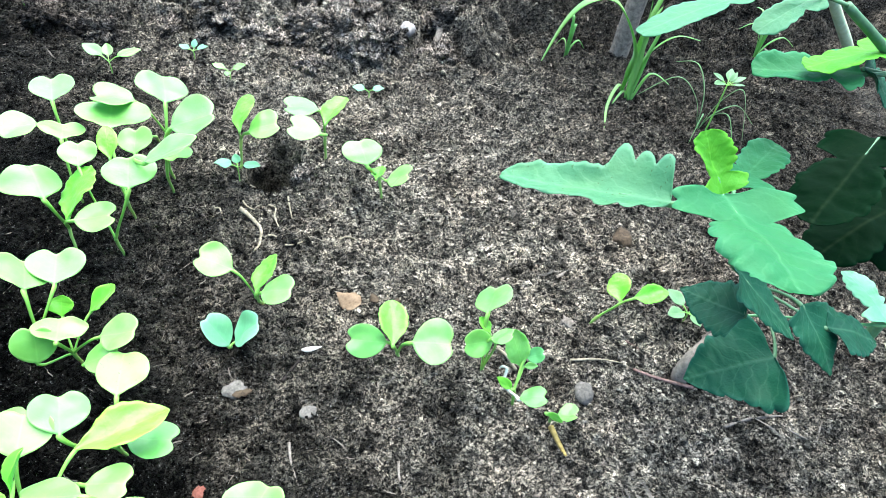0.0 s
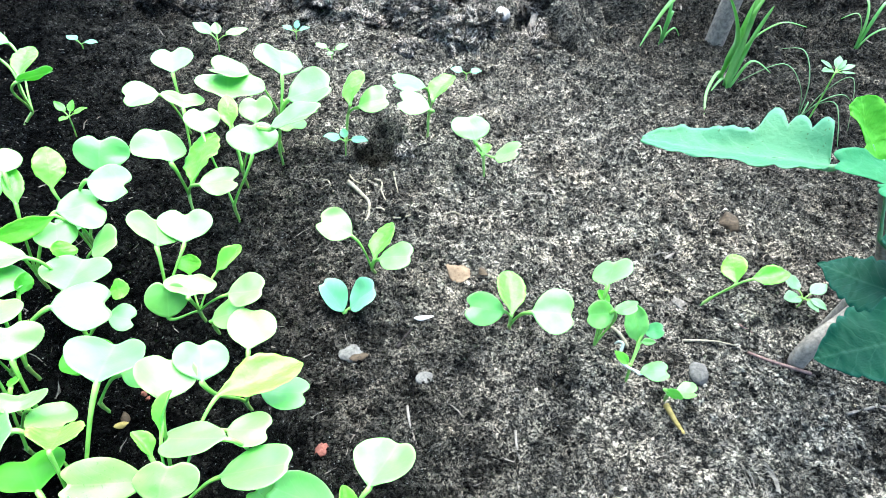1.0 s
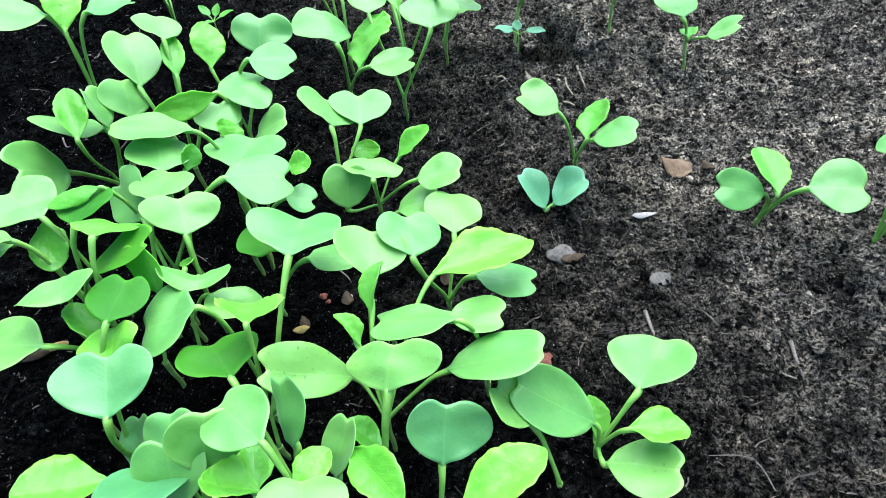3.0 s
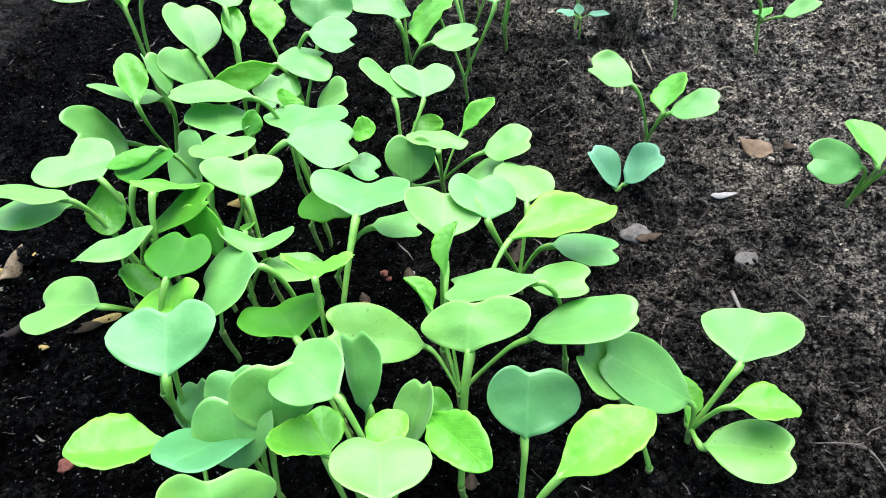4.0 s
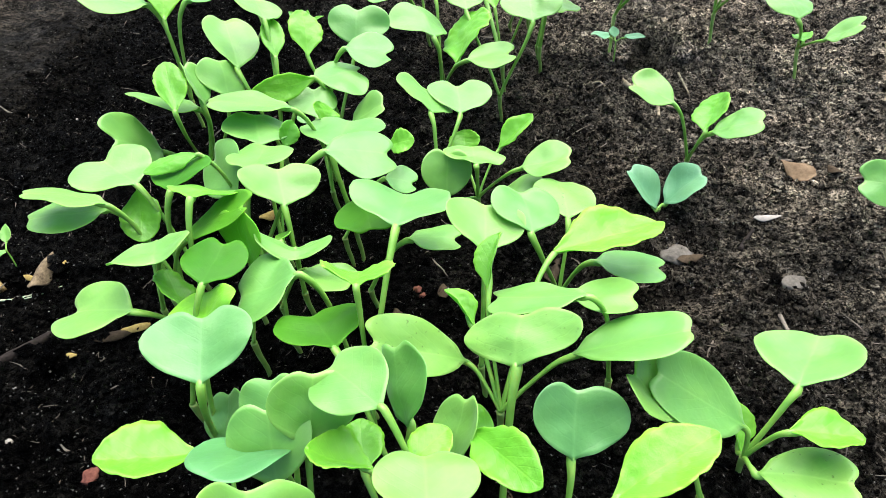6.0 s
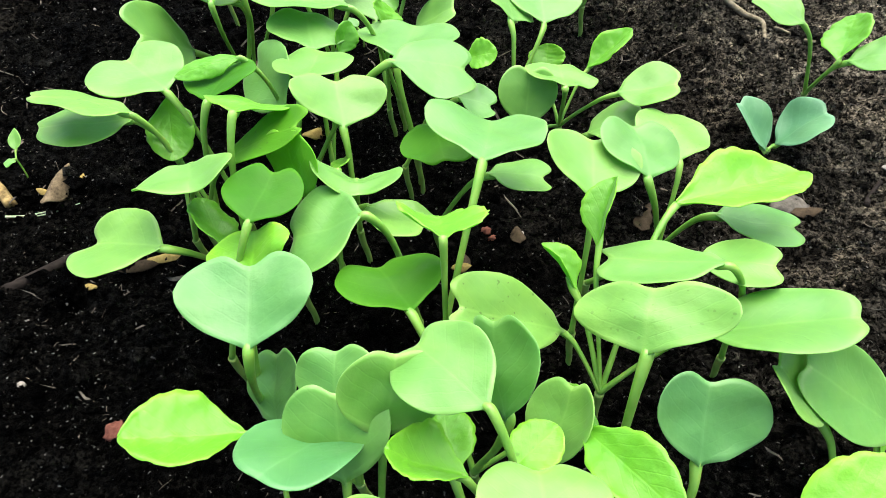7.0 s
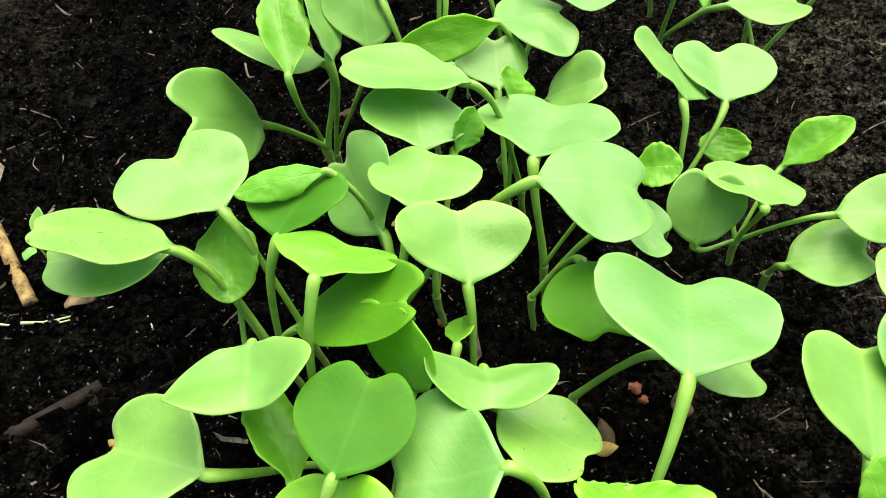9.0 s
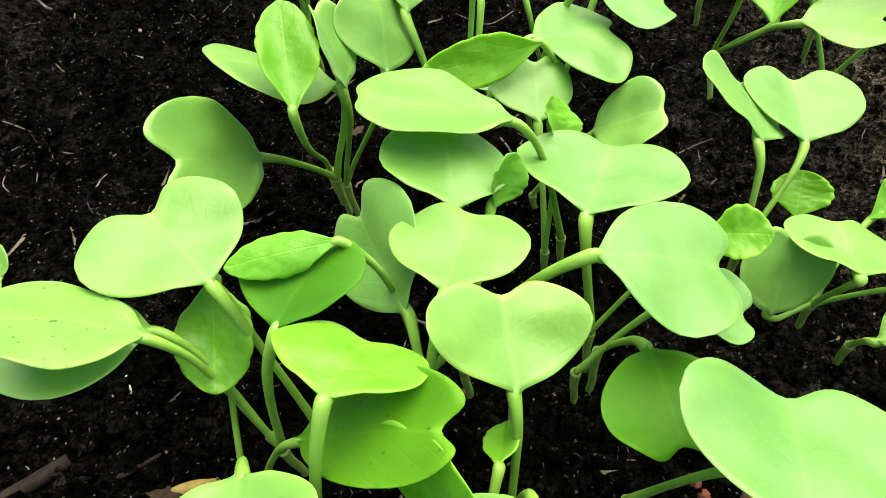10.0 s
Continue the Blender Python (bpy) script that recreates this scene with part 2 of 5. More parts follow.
DARK_STEM = stalk_material("dark_stem", (0.03, 0.09, 0.03), (0.06, 0.14, 0.05), 0.6)
WEED_STEM = stalk_material("weed_petiole", (0.05, 0.17, 0.05), (0.09, 0.23, 0.07), 0.6)
HYPOCOTYL = stalk_material("lower_stem", (0.135, 0.245, 0.042), (0.23, 0.335, 0.080))
WHITE_STEM = stalk_material("white_stem", (0.42, 0.44, 0.34), (0.60, 0.60, 0.52))
PALE_STEM = stalk_material("pale_stem", (0.28, 0.35, 0.19), (0.42, 0.48, 0.30))
BARK = dry_material("grey_bark", (0.075, 0.064, 0.050), (0.22, 0.19, 0.15), 220.0)
STAKE = dry_material("pale_stake", (0.10, 0.085, 0.065), (0.26, 0.225, 0.175), 260.0)
TWIG = dry_material("pale_twig", (0.06, 0.05, 0.04), (0.20, 0.175, 0.14), 400.0)
DARK_TWIG = dry_material("dark_twig", (0.006, 0.005, 0.004), (0.025, 0.02, 0.017), 300.0)
RED_TWIG = dry_material("reddish_twig", (0.08, 0.048, 0.04), (0.20, 0.135, 0.11), 300.0)
OLD_STRAW = dry_material("patchy_straw", (0.015, 0.009, 0.005), (0.40, 0.29, 0.12), 190.0)
PALE_ROOT = dry_material("pale_root", (0.10, 0.085, 0.055), (0.30, 0.26, 0.18), 300.0)
STRAW = dry_material("yellow_straw", (0.16, 0.115, 0.035), (0.36, 0.27, 0.09), 260.0)
HUSK = dry_material("brown_husk", (0.018, 0.013, 0.008), (0.070, 0.051, 0.031), 300.0)
GREY_HUSK = dry_material("grey_husk", (0.030, 0.022, 0.013), (0.20, 0.155, 0.095), 260.0)
ORANGE = dry_material("orange_flake", (0.075, 0.050, 0.028), (0.17, 0.122, 0.075), 200.0)
BRICK_RED = dry_material("red_grit", (0.08, 0.028, 0.02), (0.20, 0.08, 0.055), 300.0)
STONE = dry_material("grey_stone", (0.052, 0.047, 0.039), (0.135, 0.124, 0.104), 330.0)
WHITE_STONE = dry_material("white_stone", (0.16, 0.15, 0.13), (0.36, 0.33, 0.29), 250.0)


# ---------------------------------------------------------------- ground
def lattice(ix, iy, seed):
    h = (ix.astype(np.int64) * 374761393 + iy.astype(np.int64) * 668265263 + seed * 2147483647) & 0xFFFFFFFF
    h = ((h ^ (h >> 13)) * 1274126177) & 0xFFFFFFFF
    return ((h ^ (h >> 16)) & 0xFFFF) / 65535.0


def value_noise(x, y, size, seed):
    """Smooth noise from -1 to 1 with lumps of that size in metres."""
    x, y = np.asarray(x, float) / size, np.asarray(y, float) / size
    ix, iy = np.floor(x), np.floor(y)
    fx, fy = x - ix, y - iy
    fx, fy = fx * fx * (3 - 2 * fx), fy * fy * (3 - 2 * fy)
    low = lattice(ix, iy, seed) * (1 - fx) + lattice(ix + 1, iy, seed) * fx
    high = lattice(ix, iy + 1, seed) * (1 - fx) + lattice(ix + 1, iy + 1, seed) * fx
    return 2 * (low * (1 - fy) + high * fy) - 1


def step(a, b, v):
    v = np.clip((v - a) / (b - a), 0, 1)
    return v * v * (3 - 2 * v)


HOLLOW = (-0.100, 0.450)


def soil_height(x, y):
    x, y = np.asarray(x, float), np.asarray(y, float)
    n = value_noise
    z = 0.0035 * n(x, y, 0.16, 1) + 0.0024 * n(x, y, 0.055, 2) + 0.0024 * n(x, y, 0.021, 3) + 0.0022 * n(x, y, 0.0095, 4)
    z += 0.0019 * n(x, y, 0.0048, 5)
    # crumbs caked together in drifts
    z += 0.0060 * step(0.05, 0.6, n(x, y, 0.07, 12)) * np.abs(n(x, y, 0.016, 13)) * step(0.30, 0.10, np.abs(x + 0.02))
    # tumbled clods at the far side of the bed
    far = step(0.56, 0.66, y + 0.03 * n(x, y, 0.09, 6) - 0.55 * np.clip(x - 0.0, 0, 0.2))
    lumps = 0.55 * np.abs(n(x, y, 0.075, 7)) + 0.35 * np.abs(n(x, y, 0.034, 8)) + 0.2 * n(x, y, 0.015, 9)
    z += far * (0.066 * lumps - 0.010)
    # coarser crumbs on the shaded side
    rough = step(0.24, 0.40, -x + 0.05 * n(x, y, 0.1, 10))
    z += rough * 0.0035 * n(x, y, 0.017, 11)
    # an old hollow beside the seedlings, and a crack
    z -= 0.072 * np.exp(-(((x - HOLLOW[0]) / 0.021) ** 2 + ((y - HOLLOW[1]) / 0.027) ** 2) ** 2)
    z -= 0.014 * np.exp(-(((y - 0.722 - 0.010 * np.sin(40 * x)) / 0.006) ** 2)) * step(0.07, 0.10, x) * step(0.19, 0.15, x)
    return z


def soil_at(x, y):
    return float(soil_height(np.array([x]), np.array([y]))[0])


def graded(low, high, pitch, reach):
    """Even steps from low to high, then ever wider ones out to reach on both sides."""
    inner = list(np.arange(low, high, pitch))
    step_, out = pitch, [inner[-1]]
    while out[-1] < reach:
        step_ *= 1.35
        out.append(out[-1] + step_)
    step_, back = pitch, [inner[0]]
    while back[-1] > -reach:
        step_ *= 1.35
        back.append(back[-1] - step_)
    return np.array(back[:0:-1] + inner + out[1:])


def mesh_from(name, verts, faces, mat, smooth=True):
    me = bpy.data.meshes.new(name)
    me.from_pydata([tuple(v) for v in verts], [], [tuple(f) for f in faces])
    me.materials.append(mat)
    if smooth:
        me.polygons.foreach_set("use_smooth", [True] * len(me.polygons))
    me.update()
    return me


def build_ground():
    xs, ys = graded(-0.56, 0.62, 0.0025, 60.0), graded(-0.06, 0.90, 0.0025, 60.0)
    gx, gy = np.meshgrid(xs, ys)
    gz = soil_height(gx, gy)
    fade = step(1.5, 0.70, np.hypot(gx, gy - 0.40))
    gz = gz * fade
    co = np.stack([gx, gy, gz], -1).reshape(-1, 3)
    nx, ny = len(xs), len(ys)
    i = (np.arange(ny - 1)[:, None] * nx + np.arange(nx - 1)[None]).ravel()
    quads = np.stack([i, i + 1, i + 1 + nx, i + nx], 1)
    me = bpy.data.meshes.new("ground")
    me.vertices.add(len(co))
    me.vertices.foreach_set("co", co.ravel())
    me.loops.add(quads.size)
    me.loops.foreach_set("vertex_index", quads.ravel().astype(np.int32))
    me.polygons.add(len(quads))
    me.polygons.foreach_set("loop_start", np.arange(0, quads.size, 4, dtype=np.int32))
    me.polygons.foreach_set("use_smooth", np.ones(len(quads), bool))
    me.update(calc_edges=True)
    me.validate()
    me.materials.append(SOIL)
    return tagged(new("ground", me), "dark damp crumbly garden soil of a seed bed", "soil", kind="structure")


def scatter_mesh(name, count, seed, box, shape, faces, size, mat, flat=1.0, sink=0.25, stretch=None):
    """Many small loose bits as one mesh, lying on the soil."""
    rng = np.random.default_rng(seed)
    x = rng.uniform(box[0], box[1], count)
    y = box[2] + (box[3] - box[2]) * rng.uniform(0, 1, count) ** 1.25
    s = size(rng, count)
    shape = np.asarray(shape, float)
    v = shape[None] * (1 + 0.35 * rng.normal(size=(count, len(shape), 1)).clip(-1.5, 1.5)) * s[:, None, None]
    if stretch is not None:
        v = v * stretch(rng, count)[:, None, :]
    v[..., 2] *= flat
    turn, tip = rng.uniform(0, 6.283, count), rng.normal(0, 0.3, count)
    c, d = np.cos(tip)[:, None], np.sin(tip)[:, None]
    vx, vz = v[..., 0] * c - v[..., 2] * d, v[..., 0] * d + v[..., 2] * c
    c, d = np.cos(turn)[:, None], np.sin(turn)[:, None]
    wx, wy = vx * c - v[..., 1] * d, vx * d + v[..., 1] * c
    base = soil_height(x, y) - vz.min(1) - sink * (vz.max(1) - vz.min(1))
    co = np.stack([wx + x[:, None], wy + y[:, None], vz + base[:, None]], -1).reshape(-1, 3)
    fs = (np.asarray(faces)[None] + len(shape) * np.arange(count)[:, None, None]).reshape(-1, len(faces[0]))
    return new(name, mesh_from(name, co, fs.tolist(), mat, smooth=False))


OCTA = [(1, 0, 0), (-1, 0, 0), (0, 1, 0), (0, -1, 0), (0, 0, 1), (0, 0, -1)]
OCTA_FACES = [(0, 2, 4), (2, 1, 4), (1, 3, 4), (3, 0, 4), (2, 0, 5), (1, 2, 5), (3, 1, 5), (0, 3, 5)]
SPLINT = [(-1, -0.06, 0), (-1, 0.06, 0), (-1, 0, 0.09), (0, 0.08, 0), (0, 0.20, 0), (0, 0.14, 0.10), (1, -0.05, 0), (1, 0.05, 0), (1, 0, 0.07)]
SPLINT_FACES = [(0, 3, 5, 2), (2, 5, 4, 1), (1, 4, 3, 0), (3, 6, 8, 5), (5, 8, 7, 4), (4, 7, 6, 3)]

build_ground()
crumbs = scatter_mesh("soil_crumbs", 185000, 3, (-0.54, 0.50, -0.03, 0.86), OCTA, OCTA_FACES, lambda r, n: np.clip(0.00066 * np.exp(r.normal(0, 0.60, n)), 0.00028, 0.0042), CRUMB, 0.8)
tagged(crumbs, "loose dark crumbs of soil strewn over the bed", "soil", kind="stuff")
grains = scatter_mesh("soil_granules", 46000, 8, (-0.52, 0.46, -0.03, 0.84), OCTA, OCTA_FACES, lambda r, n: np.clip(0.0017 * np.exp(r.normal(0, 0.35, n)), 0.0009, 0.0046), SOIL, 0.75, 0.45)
tagged(grains, "dark granules of caked soil over the bed", "soil", kind="stuff")
fibres = scatter_mesh("plant_fibres", 6500, 5, (-0.52, 0.45, -0.02, 0.80), SPLINT, SPLINT_FACES, lambda r, n: np.clip(0.0014 * np.exp(r.normal(0, 0.6, n)), 0.0005, 0.008), TWIG, 1.0, 0.1, lambda r, n: np.stack([np.ones(n), r.uniform(0.6, 1.8, n), r.uniform(0.7, 1.4, n)], 1))
tagged(fibres, "short pale bits of dry root and straw on the soil", "plant litter", kind="stuff")


# ---------------------------------------------------------------- plant parts
def part(name, me, parent, label=""):
    ob = new(name, me)
    ob.parent = parent
    if label:
        tagged(ob, label)
    return ob


def tube(name, points, radii, mat, sides=8, steps=5, flat=1.0):
    """A tapered round stalk through the points, as a mesh with closed ends."""
    pts = [Vector(p) for p in points]
    line, rad = [], []
    n = len(pts)
    for i in range(n - 1):
        p0, p1, p2, p3 = pts[max(i - 1, 0)], pts[i], pts[i + 1], pts[min(i + 2, n - 1)]
        for k in range(steps):
            t = k / steps
            line.append(0.5 * (2 * p1 + (p2 - p0) * t + (2 * p0 - 5 * p1 + 4 * p2 - p3) * t * t + (3 * p1 - p0 - 3 * p2 + p3) * t ** 3))
            rad.append(radii[i] * (1 - t) + radii[i + 1] * t)
    line.append(pts[-1])
    rad.append(radii[-1])
    side = None
    verts, faces = [], []
    for i, p in enumerate(line):
        ahead = (line[min(i + 1, len(line) - 1)] - line[max(i - 1, 0)]).normalized()
        if side is None:
            side = ahead.orthogonal().normalized()
        side = (side - ahead * side.dot(ahead)).normalized()
        up = ahead.cross(side)
        for k in range(sides):
            w = 2 * math.pi * k / sides
            verts.append(p + rad[i] * (math.cos(w) * side + flat * math.sin(w) * up))
    for i in range(len(line) - 1):
        for k in range(sides):
            a, b = i * sides + k, i * sides + (k + 1) % sides
            faces.append((a, b, b + sides, a + sides))
    faces.append(tuple(range(sides - 1, -1, -1)))
    faces.append(tuple(range((len(line) - 1) * sides, len(line) * sides)))
    return mesh_from(name, verts, faces, mat)


def outline(kind, s):
    """Lower and upper edge of a blade, along its length, at s from the midrib (0) to the side (1)."""
    if kind == "cotyledon":
        low = 0.165 * s ** 0.5 + 0.415 * (1 - (1 - s ** 2.2) ** 0.55)
        high = 0.58 + 0.45 * math.sqrt(max(0.0, 1 - s * s)) - 0.18 * math.exp(-((s / 0.28) ** 2))
        return low, max(low, high)
    low = 0.5 * (1 - math.sqrt(max(0.0, 1 - s * s)))
    return low, 1 - low


def half_width(kind, y, rng):
    """Half width (of 1) of a leaf with a tip, at y along it."""
    if kind == "true_leaf":
        # widest past the middle, with a blunt end and shallow teeth
        w = math.sin(math.pi * min(1.0, y ** 1.12)) ** 0.60 * min(1.0, 0.35 + 2.2 * y)
        return w * (0.945 + 0.065 * abs(math.sin(math.pi * (6 * y + rng))) ** 0.7) + 0.03
    if kind == "lobed_leaf":
        # deep round lobes near the base, then a long blunt end with small teeth
        lobes = (0.60 + 0.40 * abs(math.sin(math.pi * (y + 0.005) / 0.13)) ** 0.55) * (0.62 + 1.1 * y) * min(1.0, y / 0.04 + 0.2)
        end = 0.50 * math.sqrt(max(0.0, 1 - (abs(y - 0.56) / 0.445) ** 2.6)) * (0.92 + 0.08 * abs((11 * y + rng) % 1 * 2 - 1))
        k = min(1.0, max(0.0, (y - 0.37) / 0.04))
        return max(0.01, lobes * (1 - k) + end * k)
    if kind == "broad_leaf":
        # spreading lobes at the base, a waist, then an oval end, all with pointed teeth
        w = 0.98 * math.exp(-(((y - 0.17) / 0.15) ** 4)) * min(1.0, y / 0.05 + 0.15)
        w = max(w, 0.74 * math.sqrt(max(0.0, 1 - (abs(y - 0.64) / 0.37) ** 2.6)))
        return max(0.01, w * (0.86 + 0.14 * abs(math.sin(math.pi * (7 * y + rng))) ** 0.6 + 0.04 * math.sin(9 * y + 2 * rng)))
    if kind == "toothed_leaf":
        # broad near the base, narrowing to a blunt tip, with small teeth
        w = min(1.0, (y / 0.10) ** 0.6) * max(0.0, 1 - max(0.0, (y - 0.22) / 0.785) ** 1.7)
        return max(0.01, w * (0.88 + 0.12 * abs(math.sin(math.pi * (7 * y + rng))) ** 0.6 + 0.04 * math.sin(7 * y + 3 * rng)))
    w = math.sin(math.pi * y ** 0.8) ** 0.85
    return w + 0.02


def blade(kind, width, length, fold=10.0, curl=0.0, droop=0.0, wave=0.04, seed=0, mat=None, thick=0.0004, notch=1.0):
    """A leaf blade with its base at the origin, its tip along y and its upper face to z."""
    rng = random.Random(seed)
    ph = [rng.uniform(0, 6.28) for _ in range(6)]
    heart = kind == "cotyledon"
    nx, ny = (30, 14) if heart else (14, {"true_leaf": 44, "lobed_leaf": 60, "broad_leaf": 84, "toothed_leaf": 84}.get(kind, 24))
    lop, dent = rng.uniform(-0.08, 0.08), rng.uniform(0.5, 1.2)
    grid, uvs, rims = [], [], []
    for j in range(ny + 1):
        for i in range(nx + 1):
            if heart:
                u = 2 * i / nx - 1
                s = 0.45 * u + 0.55 * math.sin(math.pi / 2 * u)
                low, high = outline(kind, abs(s))
                high += (1 - notch * dent) * 0.18 * math.exp(-((s / 0.28) ** 2))
                t = j / ny
                x, y = s * 0.5 * (1 + lop * (1 if s > 0 else -1)), low + (high - low) * t
                edge = max(abs(2 * i / nx - 1), abs(2 * t - 1) if abs(s) > 0.12 or t > 0.5 else 0)
            else:
                s, y = 2 * i / nx - 1, 0.5 * (1 - math.cos(math.pi * j / ny))
                x = 0.5 * s * half_width(kind, y, ph[0]) * (0.62 if kind == "lobed_leaf" and s < 0 else 1.0)
                edge = abs(s)
            r = 2 * abs(x)
            z = math.tan(radians(fold)) * (math.sqrt(x * x + 0.018) - 0.134) * width * 1.25
            z += -curl * length * (y - 0.15) * abs(y - 0.15)
            z += -droop * width * r ** 2.4
            calm = min(1.0, max(0.0, (y - 0.10) / 0.35)) if heart or kind != "small_leaf" else 1.0
            z += calm * 1.7 * wave * width * (0.5 * math.sin(4.2 * x + 3.1 * y + ph[1]) + 0.35 * r * math.sin(8 * y + ph[2]) + 0.2 * math.sin(9 * x + ph[3]) * y)
            if kind in ("true_leaf", "broad_leaf", "lobed_leaf", "toothed_leaf"):
                # puckers between the veins and a ruffled edge
                lane = y - 0.45 * abs(x)
                z += calm * (0.022 if kind == "true_leaf" else 0.016) * width * (noise.noise(Vector((7 * abs(x), 16 * lane + (3 if x > 0 else 0), ph[4]))) + 0.5 * noise.noise(Vector((15 * x, 24 * lane, ph[3]))))
                z += 0.05 * width * abs(s) ** 3 * noise.noise(Vector((ph[5], 9 * y, 2.0 * s)))
            z += 0.034 * width * noise.noise(Vector((3.2 * x + ph[0], 3.2 * y + ph[1], ph[2]))) * calm
            # the blade starts as a channel at the stalk
            z += 0.08 * width * math.exp(-((y / 0.15) ** 2)) * min(1.0, (r * 2.5) ** 2)
            grid.append(Vector((x * width, y * length, z)))
            uvs.append((x + 0.5, y))
            rims.append(max(0.0, (edge - 0.62) / 0.38) ** 3.2)
    row = nx + 1
    normals = []
    for j in range(ny + 1):
        for i in range(nx + 1):
            dx = grid[j * row + min(i + 1, nx)] - grid[j * row + max(i - 1, 0)]
            dy = grid[min(j + 1, ny) * row + i] - grid[max(j - 1, 0) * row + i]
            k = dx.cross(dy)
            normals.append(k.normalized() if k.length > 1e-12 else Vector((0, 0, 1)))
    n = len(grid)
    verts = [p + 0.5 * thick * (1 - 0.5 * rims[q]) * normals[q] for q, p in enumerate(grid)] + [p - 0.5 * thick * (1 - 0.5 * rims[q]) * normals[q] for q, p in enumerate(grid)]
    faces = []
    for j in range(ny):
        for i in range(nx):
            a = j * row + i
            faces.append((a, a + 1, a + 1 + row, a + row))
            faces.append((n + a, n + a + row, n + a + 1 + row, n + a + 1))
    ring = [i for i in range(nx)] + [j * row + nx for j in range(ny)] + [ny * row + i for i in range(nx, 0, -1)] + [j * row for j in range(ny, 0, -1)]
    for a, b in zip(ring, ring[1:] + ring[:1]):
        faces.append((b, a, n + a, n + b))
    bm = bmesh.new()
    uv = bm.loops.layers.uv.new("UVMap")
    rim = bm.verts.layers.float.new("margin")
    made = [bm.verts.new(v) for v in verts]
    for k, v in enumerate(made):
        v[rim] = rims[k % n]
    for f in faces:
        if len({tuple(round(c, 7) for c in verts[k]) for k in f}) < 3:
            continue
        face = bm.faces.new([made[k] for k in f])
        face.smooth = True
        for loop, k in zip(face.loops, f):
            loop[uv].uv = uvs[k % n]
    bmesh.ops.remove_doubles(bm, verts=bm.verts, dist=2e-6)
    me = bpy.data.meshes.new(kind)
    bm.to_mesh(me)
    bm.free()
    me.materials.append(mat or (COTYLEDON if heart else TRUE_LEAF))
    return me


def leaf(parent, origin, crown, kind, base, turn, width, length, shape=(), stalk=0.0011, seed=0, mat=None, stalk_mat=None, notch=1.0):
    """A blade at its place with the stalk that joins it to the crown; places in the world, the parent stands at origin."""
    fold, curl, droop, wave = (tuple(shape) + (10.0, 0.0, 0.0, 0.04)[len(shape):])
    m = pose(*base, *turn)
    ob = part(kind, blade(kind, width, length, fold, curl, droop, wave, seed, mat, notch=notch), parent)
    ob.matrix_basis = Matrix.Translation(-Vector(origin)) @ m
    back = m.inverted()
    start, end = Vector(crown), Vector(base)
    ahead = (m.to_3x3() @ Vector((0, 1, 0))).normalized()
    gap = (end - start).length
    # the stalk rises from the crown and runs into the line of the blade
    away = (end - start).normalized()
    aim = (away + 0.6 * ahead).normalized() if away.dot(ahead) > -0.2 else (away + Vector((0, 0, 0.2))).normalized()
    rise = (away + Vector((0, 0, 0.25))).normalized()
    k1, k2 = start + rise * 0.33 * gap, end - aim * 0.28 * gap
    curve = []
    for k in range(6):
        t = k / 5
        curve.append((1 - t) ** 3 * start + 3 * t * (1 - t) ** 2 * k1 + 3 * t * t * (1 - t) * k2 + t ** 3 * end)
    path = [back @ p for p in curve]
    path[-1].z -= 1.0 * stalk
    path.append(Vector((0, 0.10 * length, -0.95 * stalk)))
    path.append(Vector((0, 0.28 * length, -0.4 * stalk - 0.0003)))
    part("petiole", tube("petiole", path, [stalk * 1.05, stalk * 0.9, stalk * 0.85, stalk * 0.9, stalk * 1.05, stalk * 1.4, stalk * 1.2, stalk * 0.2], stalk_mat or PETIOLE, 10, 4, 0.8), ob)
    return ob


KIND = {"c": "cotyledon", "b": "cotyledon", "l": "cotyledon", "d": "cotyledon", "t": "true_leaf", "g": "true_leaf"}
TINT = {"c": COTYLEDON, "b": WAXY_LEAF, "l": LIME_LEAF, "d": LOW_SHADED_LEAF, "t": LIME_LEAF, "g": TRUE_LEAF}
counter = [0]


def seedling(root, crown, leaves, label, name="radish_seedling", category="seedling", group="seedlings in the bed", stem=0.0011, mats=None):
    """root: (x, y); crown: the place where the stalks part; leaves: kind, base, turn, width, length, shape, depth of the notch."""
    origin = (root[0], root[1], soil_at(*root))
    ob = tagged(new(name), label, category, group)
    ob.matrix_basis = Matrix.Translation(origin)
    o, c = Vector(origin), Vector(crown)
    low, top = Vector((0, 0, -0.006)), c - o
    part("stem", tube("stem", [low, low.lerp(top, 0.35) + Vector((0.0006, 0.0004, 0)), low.lerp(top, 0.7), top], [stem * 1.0, stem * 0.95, stem * 1.05, stem * 1.3], HYPOCOTYL), ob)
    for kind, base, turn, width, length, *shape in leaves:
        counter[0] += 1
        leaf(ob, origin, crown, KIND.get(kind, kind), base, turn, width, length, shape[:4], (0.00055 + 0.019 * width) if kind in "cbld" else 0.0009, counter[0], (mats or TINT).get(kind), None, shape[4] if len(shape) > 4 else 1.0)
    return ob


# ---------------------------------------------------------------- the radish seedlings
seedling((-0.3283, 0.2366), (-0.3293, 0.2346, 0.0160), [
    ("c", (-0.3358, 0.2124, 0.0436), (58, -40, 135), 0.0287, 0.0439, 12, 0.05, 0.03, 0.035),
    ("c", (-0.3221, 0.2340, 0.0556), (30, 12, 139), 0.0382, 0.0350, 4, 0.05, 0.04, 0.035, 0.35),
], "radish seedling with two heart-shaped seed leaves only")
